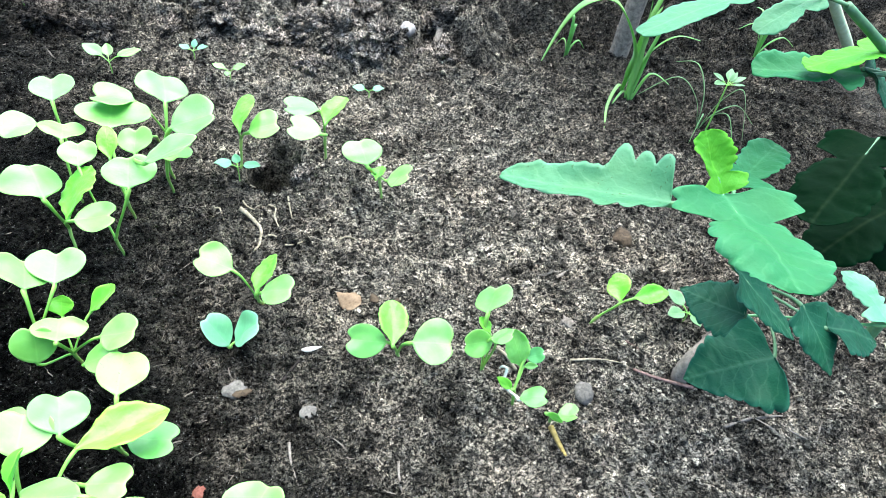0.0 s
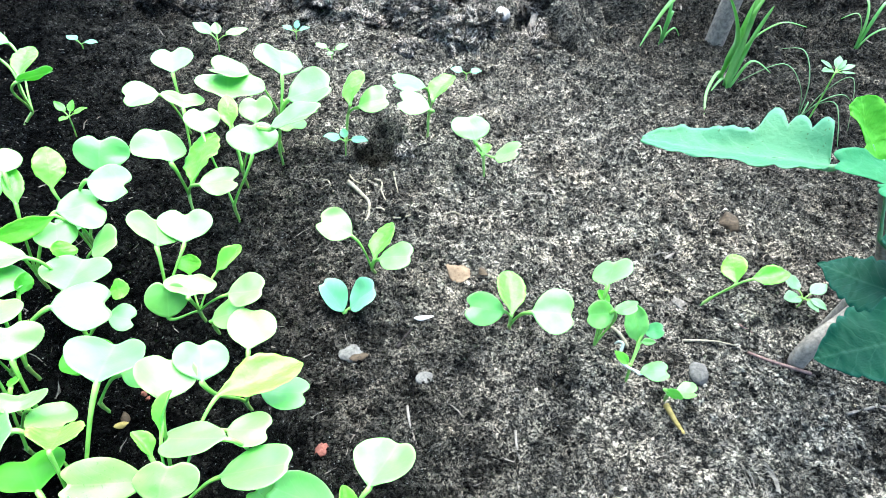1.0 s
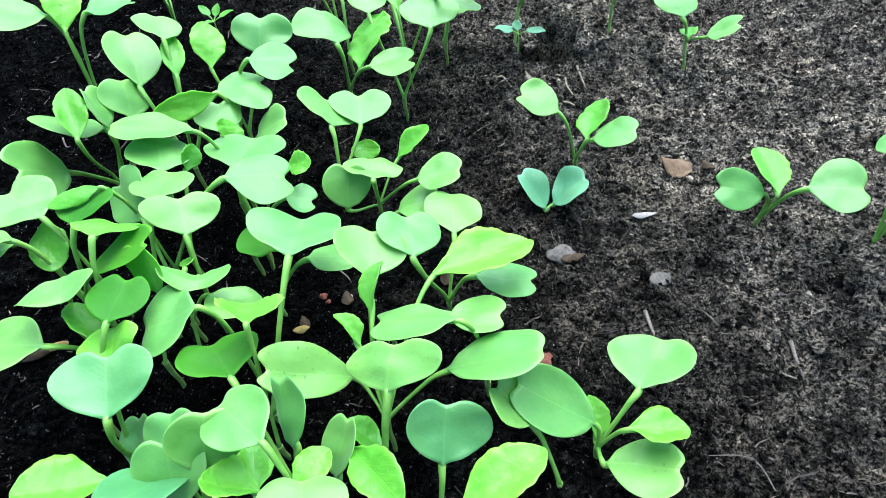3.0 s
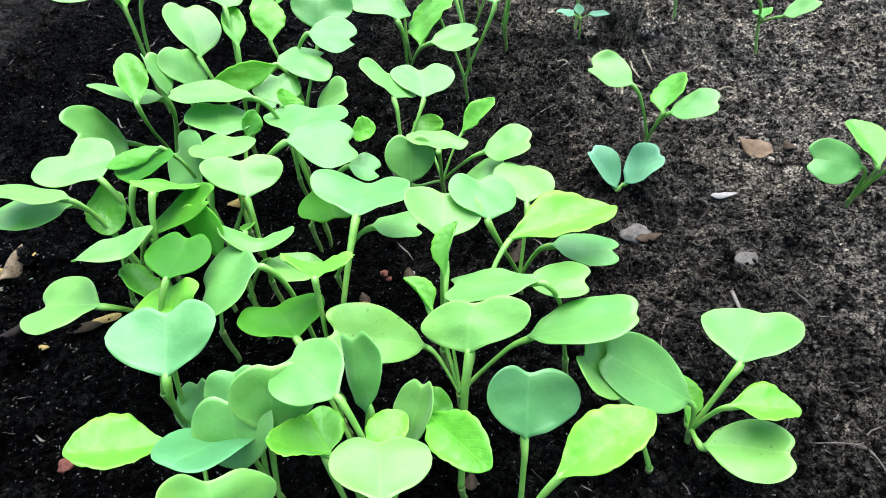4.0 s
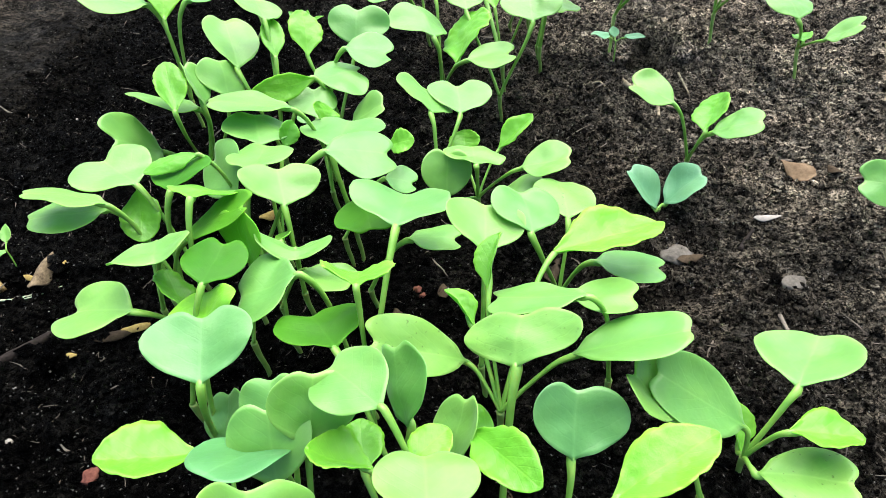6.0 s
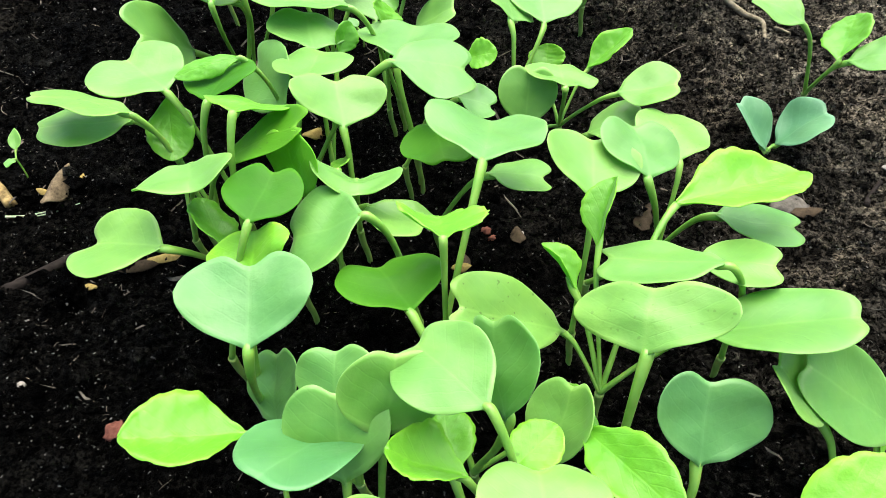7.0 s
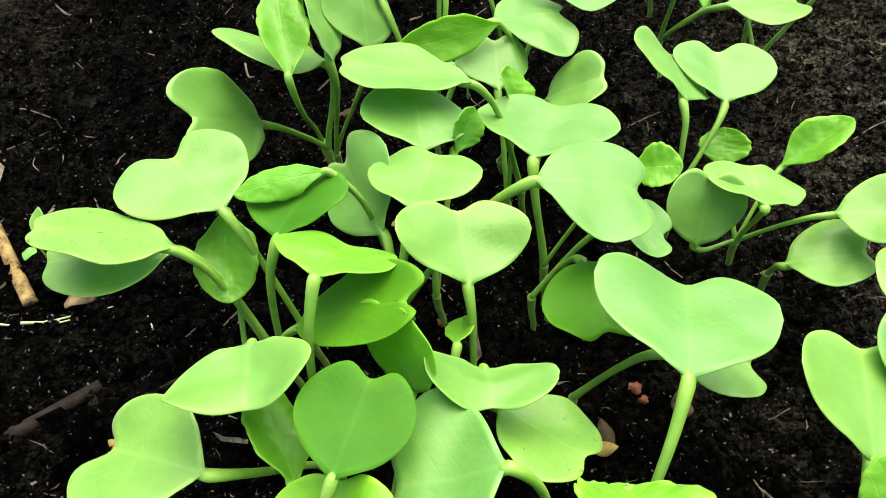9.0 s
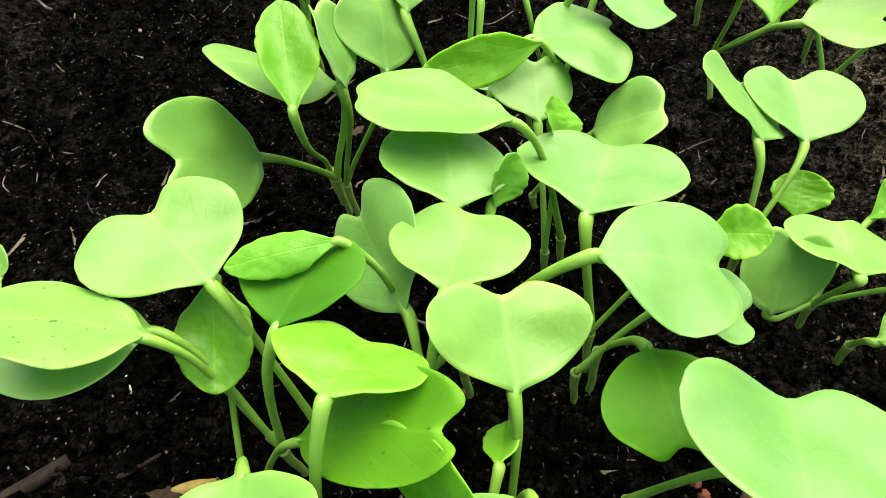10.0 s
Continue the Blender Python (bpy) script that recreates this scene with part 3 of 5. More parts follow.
seedling((-0.2942, 0.1597), (-0.2952, 0.1577, 0.0200), [
    ("c", (-0.3111, 0.1609, 0.0636), (11, 4, 66), 0.0344, 0.0275, -1, 0.04, 0.01, 0.035),
], "radish seedling with one heart-shaped seed leaf only")
seedling((-0.3042, 0.1540), (-0.3052, 0.1520, 0.0150), [
    ("c", (-0.3149, 0.1468, 0.0643), (27, 18, 127), 0.0252, 0.0299, 4, 0.04, 0.04, 0.035, 0.35),
], "radish seedling with one heart-shaped seed leaf only")
seedling((-0.2977, 0.1507), (-0.2987, 0.1487, 0.0200), [
    ("d", (-0.2929, 0.1541, 0.0675), (5, -13, -1), 0.0269, 0.0224, 6, 0.05, 0.01, 0.035),
    ("c", (-0.3189, 0.1507, 0.0585), (9, 7, 127), 0.0249, 0.0300, 4, 0.05, 0.04, 0.03, 0.35),
], "radish seedling with two heart-shaped seed leaves only")
seedling((-0.2980, 0.1434), (-0.2990, 0.1414, 0.0200), [
    ("d", (-0.2844, 0.1417, 0.0542), (34, -1, -81), 0.0209, 0.0369, 8, 0.05, 0, 0.035),
], "radish seedling with one heart-shaped seed leaf only")
seedling((-0.2544, 0.1270), (-0.2554, 0.1250, 0.0200), [
    ("l", (-0.2549, 0.1385, 0.0485), (80, -21, -19), 0.0243, 0.0238, 10, 0.05, 0.01, 0.035),
], "radish seedling with one heart-shaped seed leaf only")
seedling((-0.3040, 0.1418), (-0.3050, 0.1398, 0.0140), [
    ("c", (-0.2866, 0.1311, 0.0630), (19, 6, -147), 0.0297, 0.0194, 12, 0.05, 0.05, 0.035),
    ("g", (-0.3166, 0.1661, 0.0572), (-23, 4, -156), 0.0168, 0.0240, 10, 0.12, 0.12, 0.07),
], "radish seedling with one heart-shaped seed leaf and one young leaf")
seedling((-0.2643, 0.0959), (-0.2653, 0.0939, 0.0200), [
    ("d", (-0.2564, 0.1091, 0.0664), (3, 7, 5), 0.0231, 0.0239, -1, 0.04, 0.03, 0.035),
], "radish seedling with one heart-shaped seed leaf only")
seedling((-0.2495, 0.0848), (-0.2505, 0.0828, 0.0140), [
    ("b", (-0.2413, 0.0757, 0.0600), (17, 1, 21), 0.0340, 0.0270, 12, 0.05, 0.01, 0.035),
    ("l", (-0.2524, 0.0970, 0.0576), (14, -16, 11), 0.0265, 0.0173, 11, 0.05, 0.04, 0.06),
    ("g", (-0.2669, 0.1102, 0.0523), (2, 41, 47), 0.0144, 0.0238, 8, 0.03, 0.02, 0.06),
], "radish seedling with one heart-shaped seed leaf and two young leaves")
seedling((-0.2445, 0.1568), (-0.2455, 0.1548, 0.0200), [
    ("c", (-0.2409, 0.1477, 0.0523), (19, -11, -158), 0.0280, 0.0149, 32, 0.05, 0, 0.035),
    ("c", (-0.2489, 0.1614, 0.0601), (24, 17, 35), 0.0329, 0.0218, 8, 0.05, -0.01, 0.035),
], "radish seedling with two heart-shaped seed leaves only")
seedling((-0.2660, 0.1854), (-0.2670, 0.1834, 0.0200), [
    ("c", (-0.2735, 0.1961, 0.0633), (3, 17, 31), 0.0309, 0.0268, 0, 0.04, 0.01, 0.035),
    ("g", (-0.2681, 0.2048, 0.0572), (60, 43, 42), 0.0098, 0.0132, 21, 0.05, 0.02, 0.06),
], "radish seedling with one heart-shaped seed leaf and one young leaf")
seedling((-0.2646, 0.1497), (-0.2656, 0.1477, 0.0200), [
    ("c", (-0.2674, 0.1727, 0.0671), (-8, -2, 8), 0.0290, 0.0255, 4, 0.04, 0.03, 0.035),
], "radish seedling with one heart-shaped seed leaf only")
seedling((-0.2602, 0.1595), (-0.2612, 0.1575, 0.0200), [
    ("c", (-0.2759, 0.1732, 0.0539), (6, -43, 42), 0.0261, 0.0345, 5, 0.04, 0.02, 0.035),
], "radish seedling with one heart-shaped seed leaf only")
seedling((-0.2547, 0.2350), (-0.2557, 0.2330, 0.0200), [
    ("c", (-0.2696, 0.2265, 0.0649), (14, 15, 116), 0.0299, 0.0386, 4, 0.05, 0, 0.035, 0.35),
], "radish seedling with one heart-shaped seed leaf only")
seedling((-0.3243, 0.2356), (-0.3253, 0.2336, 0.0160), [
    ("c", (-0.3139, 0.2243, 0.0629), (69, 24, 100), 0.0249, 0.0224, 12, 0.05, 0, 0.035),
    ("c", (-0.3089, 0.2377, 0.0593), (50, 29, 64), 0.0292, 0.0224, -2, 0.04, 0.01, 0.035),
], "radish seedling with two heart-shaped seed leaves only")
seedling((-0.2581, 0.2310), (-0.2591, 0.2290, 0.0168), [
    ("c", (-0.2691, 0.2473, 0.0468), (21, 11, 27), 0.0249, 0.0230, -6, 0.03, 0.02, 0.035),
    ("t", (-0.2620, 0.2392, 0.0482), (49, 38, 61), 0.0173, 0.0131, 23, 0.08, 0.02, 0.06),
], "radish seedling with one heart-shaped seed leaf and one young leaf")
seedling((-0.2694, 0.2589), (-0.2704, 0.2569, 0.0083), [
    ("c", (-0.2563, 0.2585, 0.0383), (38, 9, -76), 0.0249, 0.0229, 10, 0.05, 0, 0.035),
], "radish seedling with one heart-shaped seed leaf only")
seedling((-0.2393, 0.2071), (-0.2403, 0.2051, 0.0200), [
    ("c", (-0.2483, 0.2123, 0.0544), (-4, -2, 1), 0.0419, 0.0301, 9, 0.05, 0.02, 0.035),
    ("t", (-0.2225, 0.2149, 0.0563), (28, 27, -78), 0.0116, 0.0131, 17, 0.06, -0.01, 0.06),
], "radish seedling with one heart-shaped seed leaf and one young leaf")
seedling((-0.2398, 0.1957), (-0.2408, 0.1937, 0.0180), [
    ("c", (-0.2223, 0.2040, 0.0473), (-11, -1, -82), 0.0192, 0.0155, 9, 0.05, 0.01, 0.035),
], "radish seedling with one heart-shaped seed leaf only")
seedling((-0.2365, 0.2010), (-0.2372, 0.1992, 0.0220), [
    ("d", (-0.2283, 0.1895, 0.0459), (7, -1, -152), 0.0285, 0.0265, 7, 0.05, 0.04, 0.035),
], "radish seedling with one heart-shaped seed leaf only")
seedling((-0.2206, 0.1714), (-0.2216, 0.1694, 0.0116), [
    ("c", (-0.2039, 0.1723, 0.0416), (2, -20, -82), 0.0273, 0.0229, 3, 0.05, 0.02, 0.035),
], "radish seedling with one heart-shaped seed leaf only")
seedling((-0.2039, 0.1136), (-0.2049, 0.1116, 0.0120), [
    ("c", (-0.2011, 0.1505, 0.0655), (-9, 2, 6), 0.0391, 0.0332, 9, 0.05, -0.02, 0.035),
], "radish seedling with one heart-shaped seed leaf only")
seedling((-0.2529, 0.1509), (-0.2539, 0.1489, 0.0157), [
    ("c", (-0.2367, 0.1438, 0.0457), (4, -20, -108), 0.0249, 0.0241, 11, 0.05, 0.05, 0.035),
], "radish seedling with one heart-shaped seed leaf only")
seedling((-0.1544, 0.1091), (-0.1554, 0.1071, 0.0263), [
    ("c", (-0.1682, 0.1166, 0.0387), (36, -13, 108), 0.0220, 0.0415, 12, 0.05, 0.05, 0.035),
    ("c", (-0.1345, 0.1192, 0.0470), (26, -15, -92), 0.0290, 0.0394, 11, 0.05, 0.02, 0.035, 0.35),
    ("g", (-0.1644, 0.1321, 0.0593), (42, -36, -30), 0.0108, 0.0205, 40, 0.1, 0, 0.03),
    ("t", (-0.1675, 0.1243, 0.0488), (33, 24, 67), 0.0096, 0.0158, 40, 0.1, 0, 0.03),
    ("t", (-0.1440, 0.1555, 0.0585), (0, -5, -56), 0.0240, 0.0459, 16, 0.05, -0.01, 0.06),
], "radish seedling with two heart-shaped seed leaves and three young leaves")
seedling((-0.1649, 0.1321), (-0.1659, 0.1301, 0.0200), [
    ("c", (-0.1675, 0.1464, 0.0619), (11, 15, 12), 0.0305, 0.0257, 12, 0.04, 0, 0.035),
], "radish seedling with one heart-shaped seed leaf only")
seedling((-0.1626, 0.1583), (-0.1636, 0.1563, 0.0140), [
    ("c", (-0.1368, 0.1414, 0.0510), (10, -10, -93), 0.0229, 0.0236, 6, 0.05, -0.01, 0.035),
], "radish seedling with one heart-shaped seed leaf only")
seedling((-0.1399, 0.1816), (-0.1409, 0.1796, 0.0120), [
    ("c", (-0.1523, 0.1605, 0.0611), (13, 15, 22), 0.0285, 0.0240, 1, 0.04, 0.01, 0.035),
    ("c", (-0.1403, 0.1943, 0.0424), (-5, 6, 11), 0.0282, 0.0342, 5, 0.05, 0.03, 0.035),
    ("c", (-0.1293, 0.1717, 0.0419), (0, -12, -91), 0.0263, 0.0279, 1, 0.04, 0, 0.035),
], "radish seedling with three heart-shaped seed leaves only")
seedling((-0.0724, 0.1150), (-0.0734, 0.1130, 0.0140), [
    ("c", (-0.0626, 0.1236, 0.0406), (-4, -16, -23), 0.0340, 0.0313, 11, 0.05, 0, 0.035),
    ("c", (-0.0753, 0.1153, 0.0272), (36, -16, 78), 0.0246, 0.0406, 12, 0.05, 0, 0.035),
    ("t", (-0.0726, 0.1177, 0.0095), (34, 24, 28), 0.0110, 0.0185, 35, 0.1, 0, 0.03),
    ("t", (-0.0653, 0.1107, 0.0352), (1, -10, -83), 0.0160, 0.0224, 19, 0.05, 0.05, 0.06),
    ("c", (-0.0720, 0.1037, 0.0201), (20, -11, -101), 0.0268, 0.0292, 7, 0.05, 0.05, 0.035),
], "radish seedling with three heart-shaped seed leaves and two young leaves")
seedling((-0.0861, 0.1011), (-0.0871, 0.0991, 0.0080), [
    ("c", (-0.0998, 0.1060, 0.0380), (38, 14, 72), 0.0249, 0.0230, 12, 0.05, 0.01, 0.035),
], "radish seedling with one heart-shaped seed leaf only")
seedling((-0.1344, 0.0509), (-0.1354, 0.0489, 0.0200), [
    ("t", (-0.1220, 0.0592, 0.0665), (21, -11, -57), 0.0163, 0.0309, 17, 0.04, 0.01, 0.06),
], "radish seedling with only one young leaf")
seedling((-0.1292, 0.0769), (-0.1302, 0.0749, 0.0112), [
    ("b", (-0.1306, 0.0859, 0.0372), (42, 17, 17), 0.0320, 0.0238, 8, 0.04, 0, 0.035),
], "radish seedling with one heart-shaped seed leaf only")
seedling((-0.1844, 0.0830), (-0.1854, 0.0810, 0.0120), [
    ("c", (-0.1779, 0.0762, 0.0555), (68, -44, -34), 0.0267, 0.0253, 1, 0.04, 0.06, 0.035),
    ("d", (-0.2067, 0.0986, 0.0580), (-12, 10, 43), 0.0305, 0.0260, 8, 0.05, -0.01, 0.035),
    ("t", (-0.1608, 0.0815, 0.0518), (22, 12, -128), 0.0149, 0.0305, 22, 0.08, 0.03, 0.06),
], "radish seedling with two heart-shaped seed leaves and one young leaf")
seedling((-0.2134, 0.0699), (-0.2144, 0.0679, 0.0171), [
    ("c", (-0.2156, 0.0676, 0.0564), (32, -21, 7), 0.0223, 0.0162, 5, 0.05, 0.02, 0.035),
    ("b", (-0.2134, 0.0701, 0.0522), (35, 15, 170), 0.0264, 0.0317, 6, 0.05, 0.03, 0.035, 0.35),
    ("t", (-0.2380, 0.0616, 0.0471), (25, 11, 125), 0.0206, 0.0279, 20, 0.05, 0.01, 0.06),
], "radish seedling with two heart-shaped seed leaves and one young leaf")
seedling((-0.2333, 0.0622), (-0.2343, 0.0602, 0.0070), [
    ("c", (-0.2400, 0.0739, 0.0248), (46, -39, -11), 0.0249, 0.0224, 8, 0.05, 0.04, 0.035),
], "radish seedling with one heart-shaped seed leaf only")
seedling((-0.2022, 0.0562), (-0.2032, 0.0542, 0.0200), [
    ("c", (-0.2028, 0.0636, 0.0590), (63, 16, 26), 0.0249, 0.0224, 12, 0.05, 0.02, 0.035),
], "radish seedling with one heart-shaped seed leaf only")
seedling((-0.1906, 0.0259), (-0.1916, 0.0239, 0.0200), [
    ("c", (-0.1991, 0.0282, 0.0737), (35, 52, 55), 0.0376, 0.0157, 7, 0.05, 0.02, 0.035),
], "radish seedling with one heart-shaped seed leaf only")
seedling((-0.1728, 0.0553), (-0.1738, 0.0533, 0.0115), [
    ("t", (-0.1828, 0.0593, 0.0611), (24, 27, 107), 0.0167, 0.0184, 23, 0.06, 0, 0.06),
    ("t", (-0.1747, 0.0636, 0.0572), (5, -3, -32), 0.0116, 0.0160, 18, 0.05, 0.05, 0.06),
    ("c", (-0.1653, 0.0740, 0.0415), (47, -42, -37), 0.0249, 0.0224, 8, 0.05, 0, 0.035),
    ("t", (-0.1860, 0.0612, 0.0551), (-7, 18, 21), 0.0118, 0.0191, 15, 0.05, 0, 0.06),
], "radish seedling with one heart-shaped seed leaf and three young leaves")
seedling((-0.3730, 0.3014), (-0.3740, 0.2994, 0.0200), [
    ("t", (-0.3744, 0.2980, 0.0702), (37, 12, 31), 0.0209, 0.0387, 17, 0.05, 0, 0.06),
    ("c", (-0.3652, 0.3072, 0.0782), (8, -2, -63), 0.0352, 0.0301, 12, 0.05, 0.04, 0.035),
    ("c", (-0.3838, 0.3026, 0.0772), (23, -4, 133), 0.0398, 0.0401, 4, 0.05, 0.01, 0.035),
], "radish seedling with two heart-shaped seed leaves and one young leaf")
seedling((-0.3923, 0.4106), (-0.3809, 0.4217, 0.0112), [
    ("t", (-0.3683, 0.4047, 0.0567), (13, -4, 4), 0.0185, 0.0332, 14, 0.04, -0.01, 0.06),
    ("c", (-0.3587, 0.3866, 0.0655), (4, -47, -51), 0.0276, 0.0279, 8, 0.05, 0.03, 0.035),
    ("c", (-0.4067, 0.4464, 0.0412), (26, 2, 118), 0.0305, 0.0261, 8, 0.05, 0.04, 0.035),
    ("c", (-0.4083, 0.4657, 0.0450), (23, 6, 112), 0.0319, 0.0289, 6, 0.05, -0.02, 0.035),
], "radish seedling with three heart-shaped seed leaves and one young leaf")
seedling((-0.2548, 0.4281), (-0.2558, 0.4261, 0.0130), [
    ("c", (-0.2636, 0.4384, 0.0527), (13, 1, 20), 0.0329, 0.0283, 10, 0.05, 0.03, 0.035),
    ("c", (-0.2700, 0.4224, 0.0430), (8, -5, 116), 0.0297, 0.0278, 5, 0.05, 0, 0.035),
], "radish seedling with two heart-shaped seed leaves only")
seedling((-0.1922, 0.3715), (-0.1932, 0.3695, 0.0200), [
    ("c", (-0.2129, 0.4107, 0.0532), (4, 9, 13), 0.0537, 0.0355, 2, 0.05, 0.01, 0.035),
    ("c", (-0.1792, 0.3707, 0.0651), (28, -10, 5), 0.0249, 0.0224, 5, 0.05, 0.05, 0.035),
    ("t", (-0.1995, 0.3753, 0.0550), (28, -6, 16), 0.0142, 0.0262, 17, 0.05, 0.01, 0.06),
], "radish seedling with two heart-shaped seed leaves and one young leaf")
seedling((-0.1859, 0.4541), (-0.1869, 0.4521, 0.0200), [
    ("c", (-0.2039, 0.4489, 0.0529), (16, 7, 103), 0.0371, 0.0329, 11, 0.05, 0.04, 0.035),
], "radish seedling with one heart-shaped seed leaf only")
seedling((-0.1719, 0.4035), (-0.1729, 0.4015, 0.0200), [
    ("c", (-0.1712, 0.4237, 0.0718), (14, 21, 22), 0.0386, 0.0312, 5, 0.05, 0.03, 0.035),
    ("c", (-0.1634, 0.4006, 0.0675), (22, 4, -73), 0.0399, 0.0361, 12, 0.05, 0, 0.035),
], "radish seedling with two heart-shaped seed leaves only")
seedling((-0.2003, 0.4657), (-0.2013, 0.4637, 0.0070), [
    ("c", (-0.1598, 0.3384, 0.0880), (26, -13, -84), 0.0360, 0.0381, 10, 0.05, 0.02, 0.035),
], "radish seedling with one heart-shaped seed leaf only")
seedling((-0.1882, 0.3330), (-0.1892, 0.3310, 0.0200), [
    ("c", (-0.2142, 0.3591, 0.0594), (23, 2, 17), 0.0253, 0.0224, 5, 0.05, 0.02, 0.035),
    ("c", (-0.1723, 0.3350, 0.0651), (23, 0, 13), 0.0354, 0.0267, -1, 0.04, 0.04, 0.035),
], "radish seedling with two heart-shaped seed leaves only")
seedling((-0.2220, 0.3320), (-0.2270, 0.3435, 0.0140), [
    ("c", (-0.2265, 0.3300, 0.0549), (19, 22, 45), 0.0388, 0.0314, -8, 0.03, 0.05, 0.035),
    ("t", (-0.2137, 0.3240, 0.0437), (25, -29, -21), 0.0330, 0.0419, 13, 0.04, 0.01, 0.06),
    ("c", (-0.2075, 0.3195, 0.0481), (8, 8, -77), 0.0259, 0.0290, 6, 0.05, 0.01, 0.035),
], "radish seedling with two heart-shaped seed leaves and one young leaf")
seedling((-0.1270, 0.4390), (-0.1259, 0.4494, 0.0240), [
    ("t", (-0.1208, 0.4277, 0.0499), (21, -32, -13), 0.0204, 0.0361, 16, 0.05, 0.05, 0.06),
    ("c", (-0.1154, 0.4330, 0.0452), (24, 5, -79), 0.0315, 0.0269, 12, 0.05, 0.03, 0.035),
], "radish seedling with one heart-shaped seed leaf and one young leaf")
seedling((-0.0580, 0.4560), (-0.0583, 0.4621, 0.0240), [
    ("c", (-0.0624, 0.4617, 0.0519), (12, 3, 101), 0.0300, 0.0296, 7, 0.05, 0.04, 0.035),
    ("c", (-0.0561, 0.4292, 0.0536), (12, -2, 88), 0.0288, 0.0278, 6, 0.05, 0.02, 0.035),
    ("t", (-0.0560, 0.4420, 0.0529), (14, -23, -27), 0.0216, 0.0343, 15, 0.05, -0.02, 0.06),
], "radish seedling with two heart-shaped seed leaves and one young leaf")
seedling((-0.0065, 0.4155), (-0.0092, 0.4214, 0.0200), [
    ("c", (-0.0183, 0.4032, 0.0464), (25, 5, 28), 0.0342, 0.0249, -1, 0.04, 0.03, 0.035),
    ("c", (-0.0029, 0.4002, 0.0365), (39, 8, -102), 0.0236, 0.0243, 8, 0.05, 0.03, 0.035),
    ("t", (-0.0118, 0.4058, 0.0319), (-7, -12, -7), 0.0116, 0.0197, 15, 0.05, 0.01, 0.06),
], "radish seedling with two heart-shaped seed leaves and one young leaf")
seedling((-0.0810, 0.2970), (-0.0829, 0.2901, 0.0140), [
    ("c", (-0.0954, 0.2863, 0.0489), (20, -9, 79), 0.0252, 0.0252, 12, 0.05, -0.02, 0.035),
    ("t", (-0.0805, 0.2771, 0.0398), (16, -31, -23), 0.0190, 0.0298, 13, 0.04, 0.04, 0.06),
    ("c", (-0.0776, 0.2772, 0.0398), (27, 7, -98), 0.0235, 0.0252, 10, 0.05, 0, 0.035),
], "radish seedling with two heart-shaped seed leaves and one young leaf")
seedling((-0.0965, 0.2605), (-0.0965, 0.2590, 0.0040), [
    ("c", (-0.0970, 0.2585, 0.0032), (45, 6, 66), 0.0207, 0.0261, 22, 0.1, 0, 0.05),
    ("c", (-0.0943, 0.2609, 0.0055), (46, -2, -74), 0.0268, 0.0251, 22, 0.1, 0, 0.05),
], "short blue-green seedling with two folded seed leaves", mats={"c": BLUE_LEAF})
seedling((0.0148, 0.2616), (0.0135, 0.2579, 0.0100), [
    ("c", (0.0067, 0.2460, 0.0380), (14, -39, 87), 0.0213, 0.0272, 12, 0.05, 0.04, 0.035),
    ("t", (0.0096, 0.2404, 0.0431), (4, 10, 5), 0.0188, 0.0349, 16, 0.05, 0.01, 0.06),
    ("c", (0.0199, 0.2398, 0.0486), (13, 14, -92), 0.0299, 0.0266, 9, 0.05, 0.02, 0.035),
], "radish seedling with two heart-shaped seed leaves and one young leaf")
seedling((0.0717, 0.2529), (0.0707, 0.2509, 0.0070), [
    ("c", (0.0665, 0.2595, 0.0569), (2, -36, -19), 0.0277, 0.0253, 2, 0.04, 0.05, 0.035),
    ("c", (0.0697, 0.2388, 0.0578), (17, -47, 100), 0.0172, 0.0207, 12, 0.05, 0.04, 0.035),
    ("c", (0.0666, 0.2364, 0.0630), (34, -16, -106), 0.0172, 0.0148, 6, 0.05, 0.03, 0.035),
    ("t", (0.0703, 0.2529, 0.0460), (28, 0, 41), 0.0075, 0.0120, 18, 0.05, 0.03, 0.06),
], "pale green seedling with three seed leaves and a small yellow leaf")
seedling((0.1157, 0.2201), (0.1147, 0.2181, 0.0080), [
    ("c", (0.1082, 0.2137, 0.0211), (-44, -61, -83), 0.0189, 0.0106, 10, 0.05, 0, 0.035),
    ("c", (0.1166, 0.2164, 0.0142), (26, -18, -108), 0.0184, 0.0138, 8, 0.05, -0.01, 0.035),
], "radish seedling with two heart-shaped seed leaves only")
seedling((0.1500, 0.3000), (0.1580, 0.3000, 0.0120), [
    ("t", (0.1685, 0.2997, 0.0303), (16, -32, -11), 0.0176, 0.0230, 16, 0.05, 0.02, 0.06),
    ("t", (0.1730, 0.2941, 0.0423), (30, 9, -92), 0.0148, 0.0234, 17, 0.05, 0.05, 0.06),
], "two-leaved plantlet with a bare root stub on soil")
seedling((-0.2920, 0.2523), (-0.2930, 0.2503, 0.0200), [
    ("c", (-0.3098, 0.2540, 0.0672), (19, 22, 39), 0.0287, 0.0424, 12, 0.05, 0, 0.035),
    ("g", (-0.2901, 0.2574, 0.0727), (30, 7, 29), 0.0114, 0.0255, 17, 0.05, 0.05, 0.06),
    ("c", (-0.2973, 0.2689, 0.0868), (12, 27, 42), 0.0249, 0.0224, 2, 0.04, 0, 0.035),
    ("c", (-0.2803, 0.2722, 0.0556), (-7, 0, -57), 0.0396, 0.0294, -2, 0.04, -0.01, 0.035),
], "radish seedling with three heart-shaped seed leaves and one young leaf")
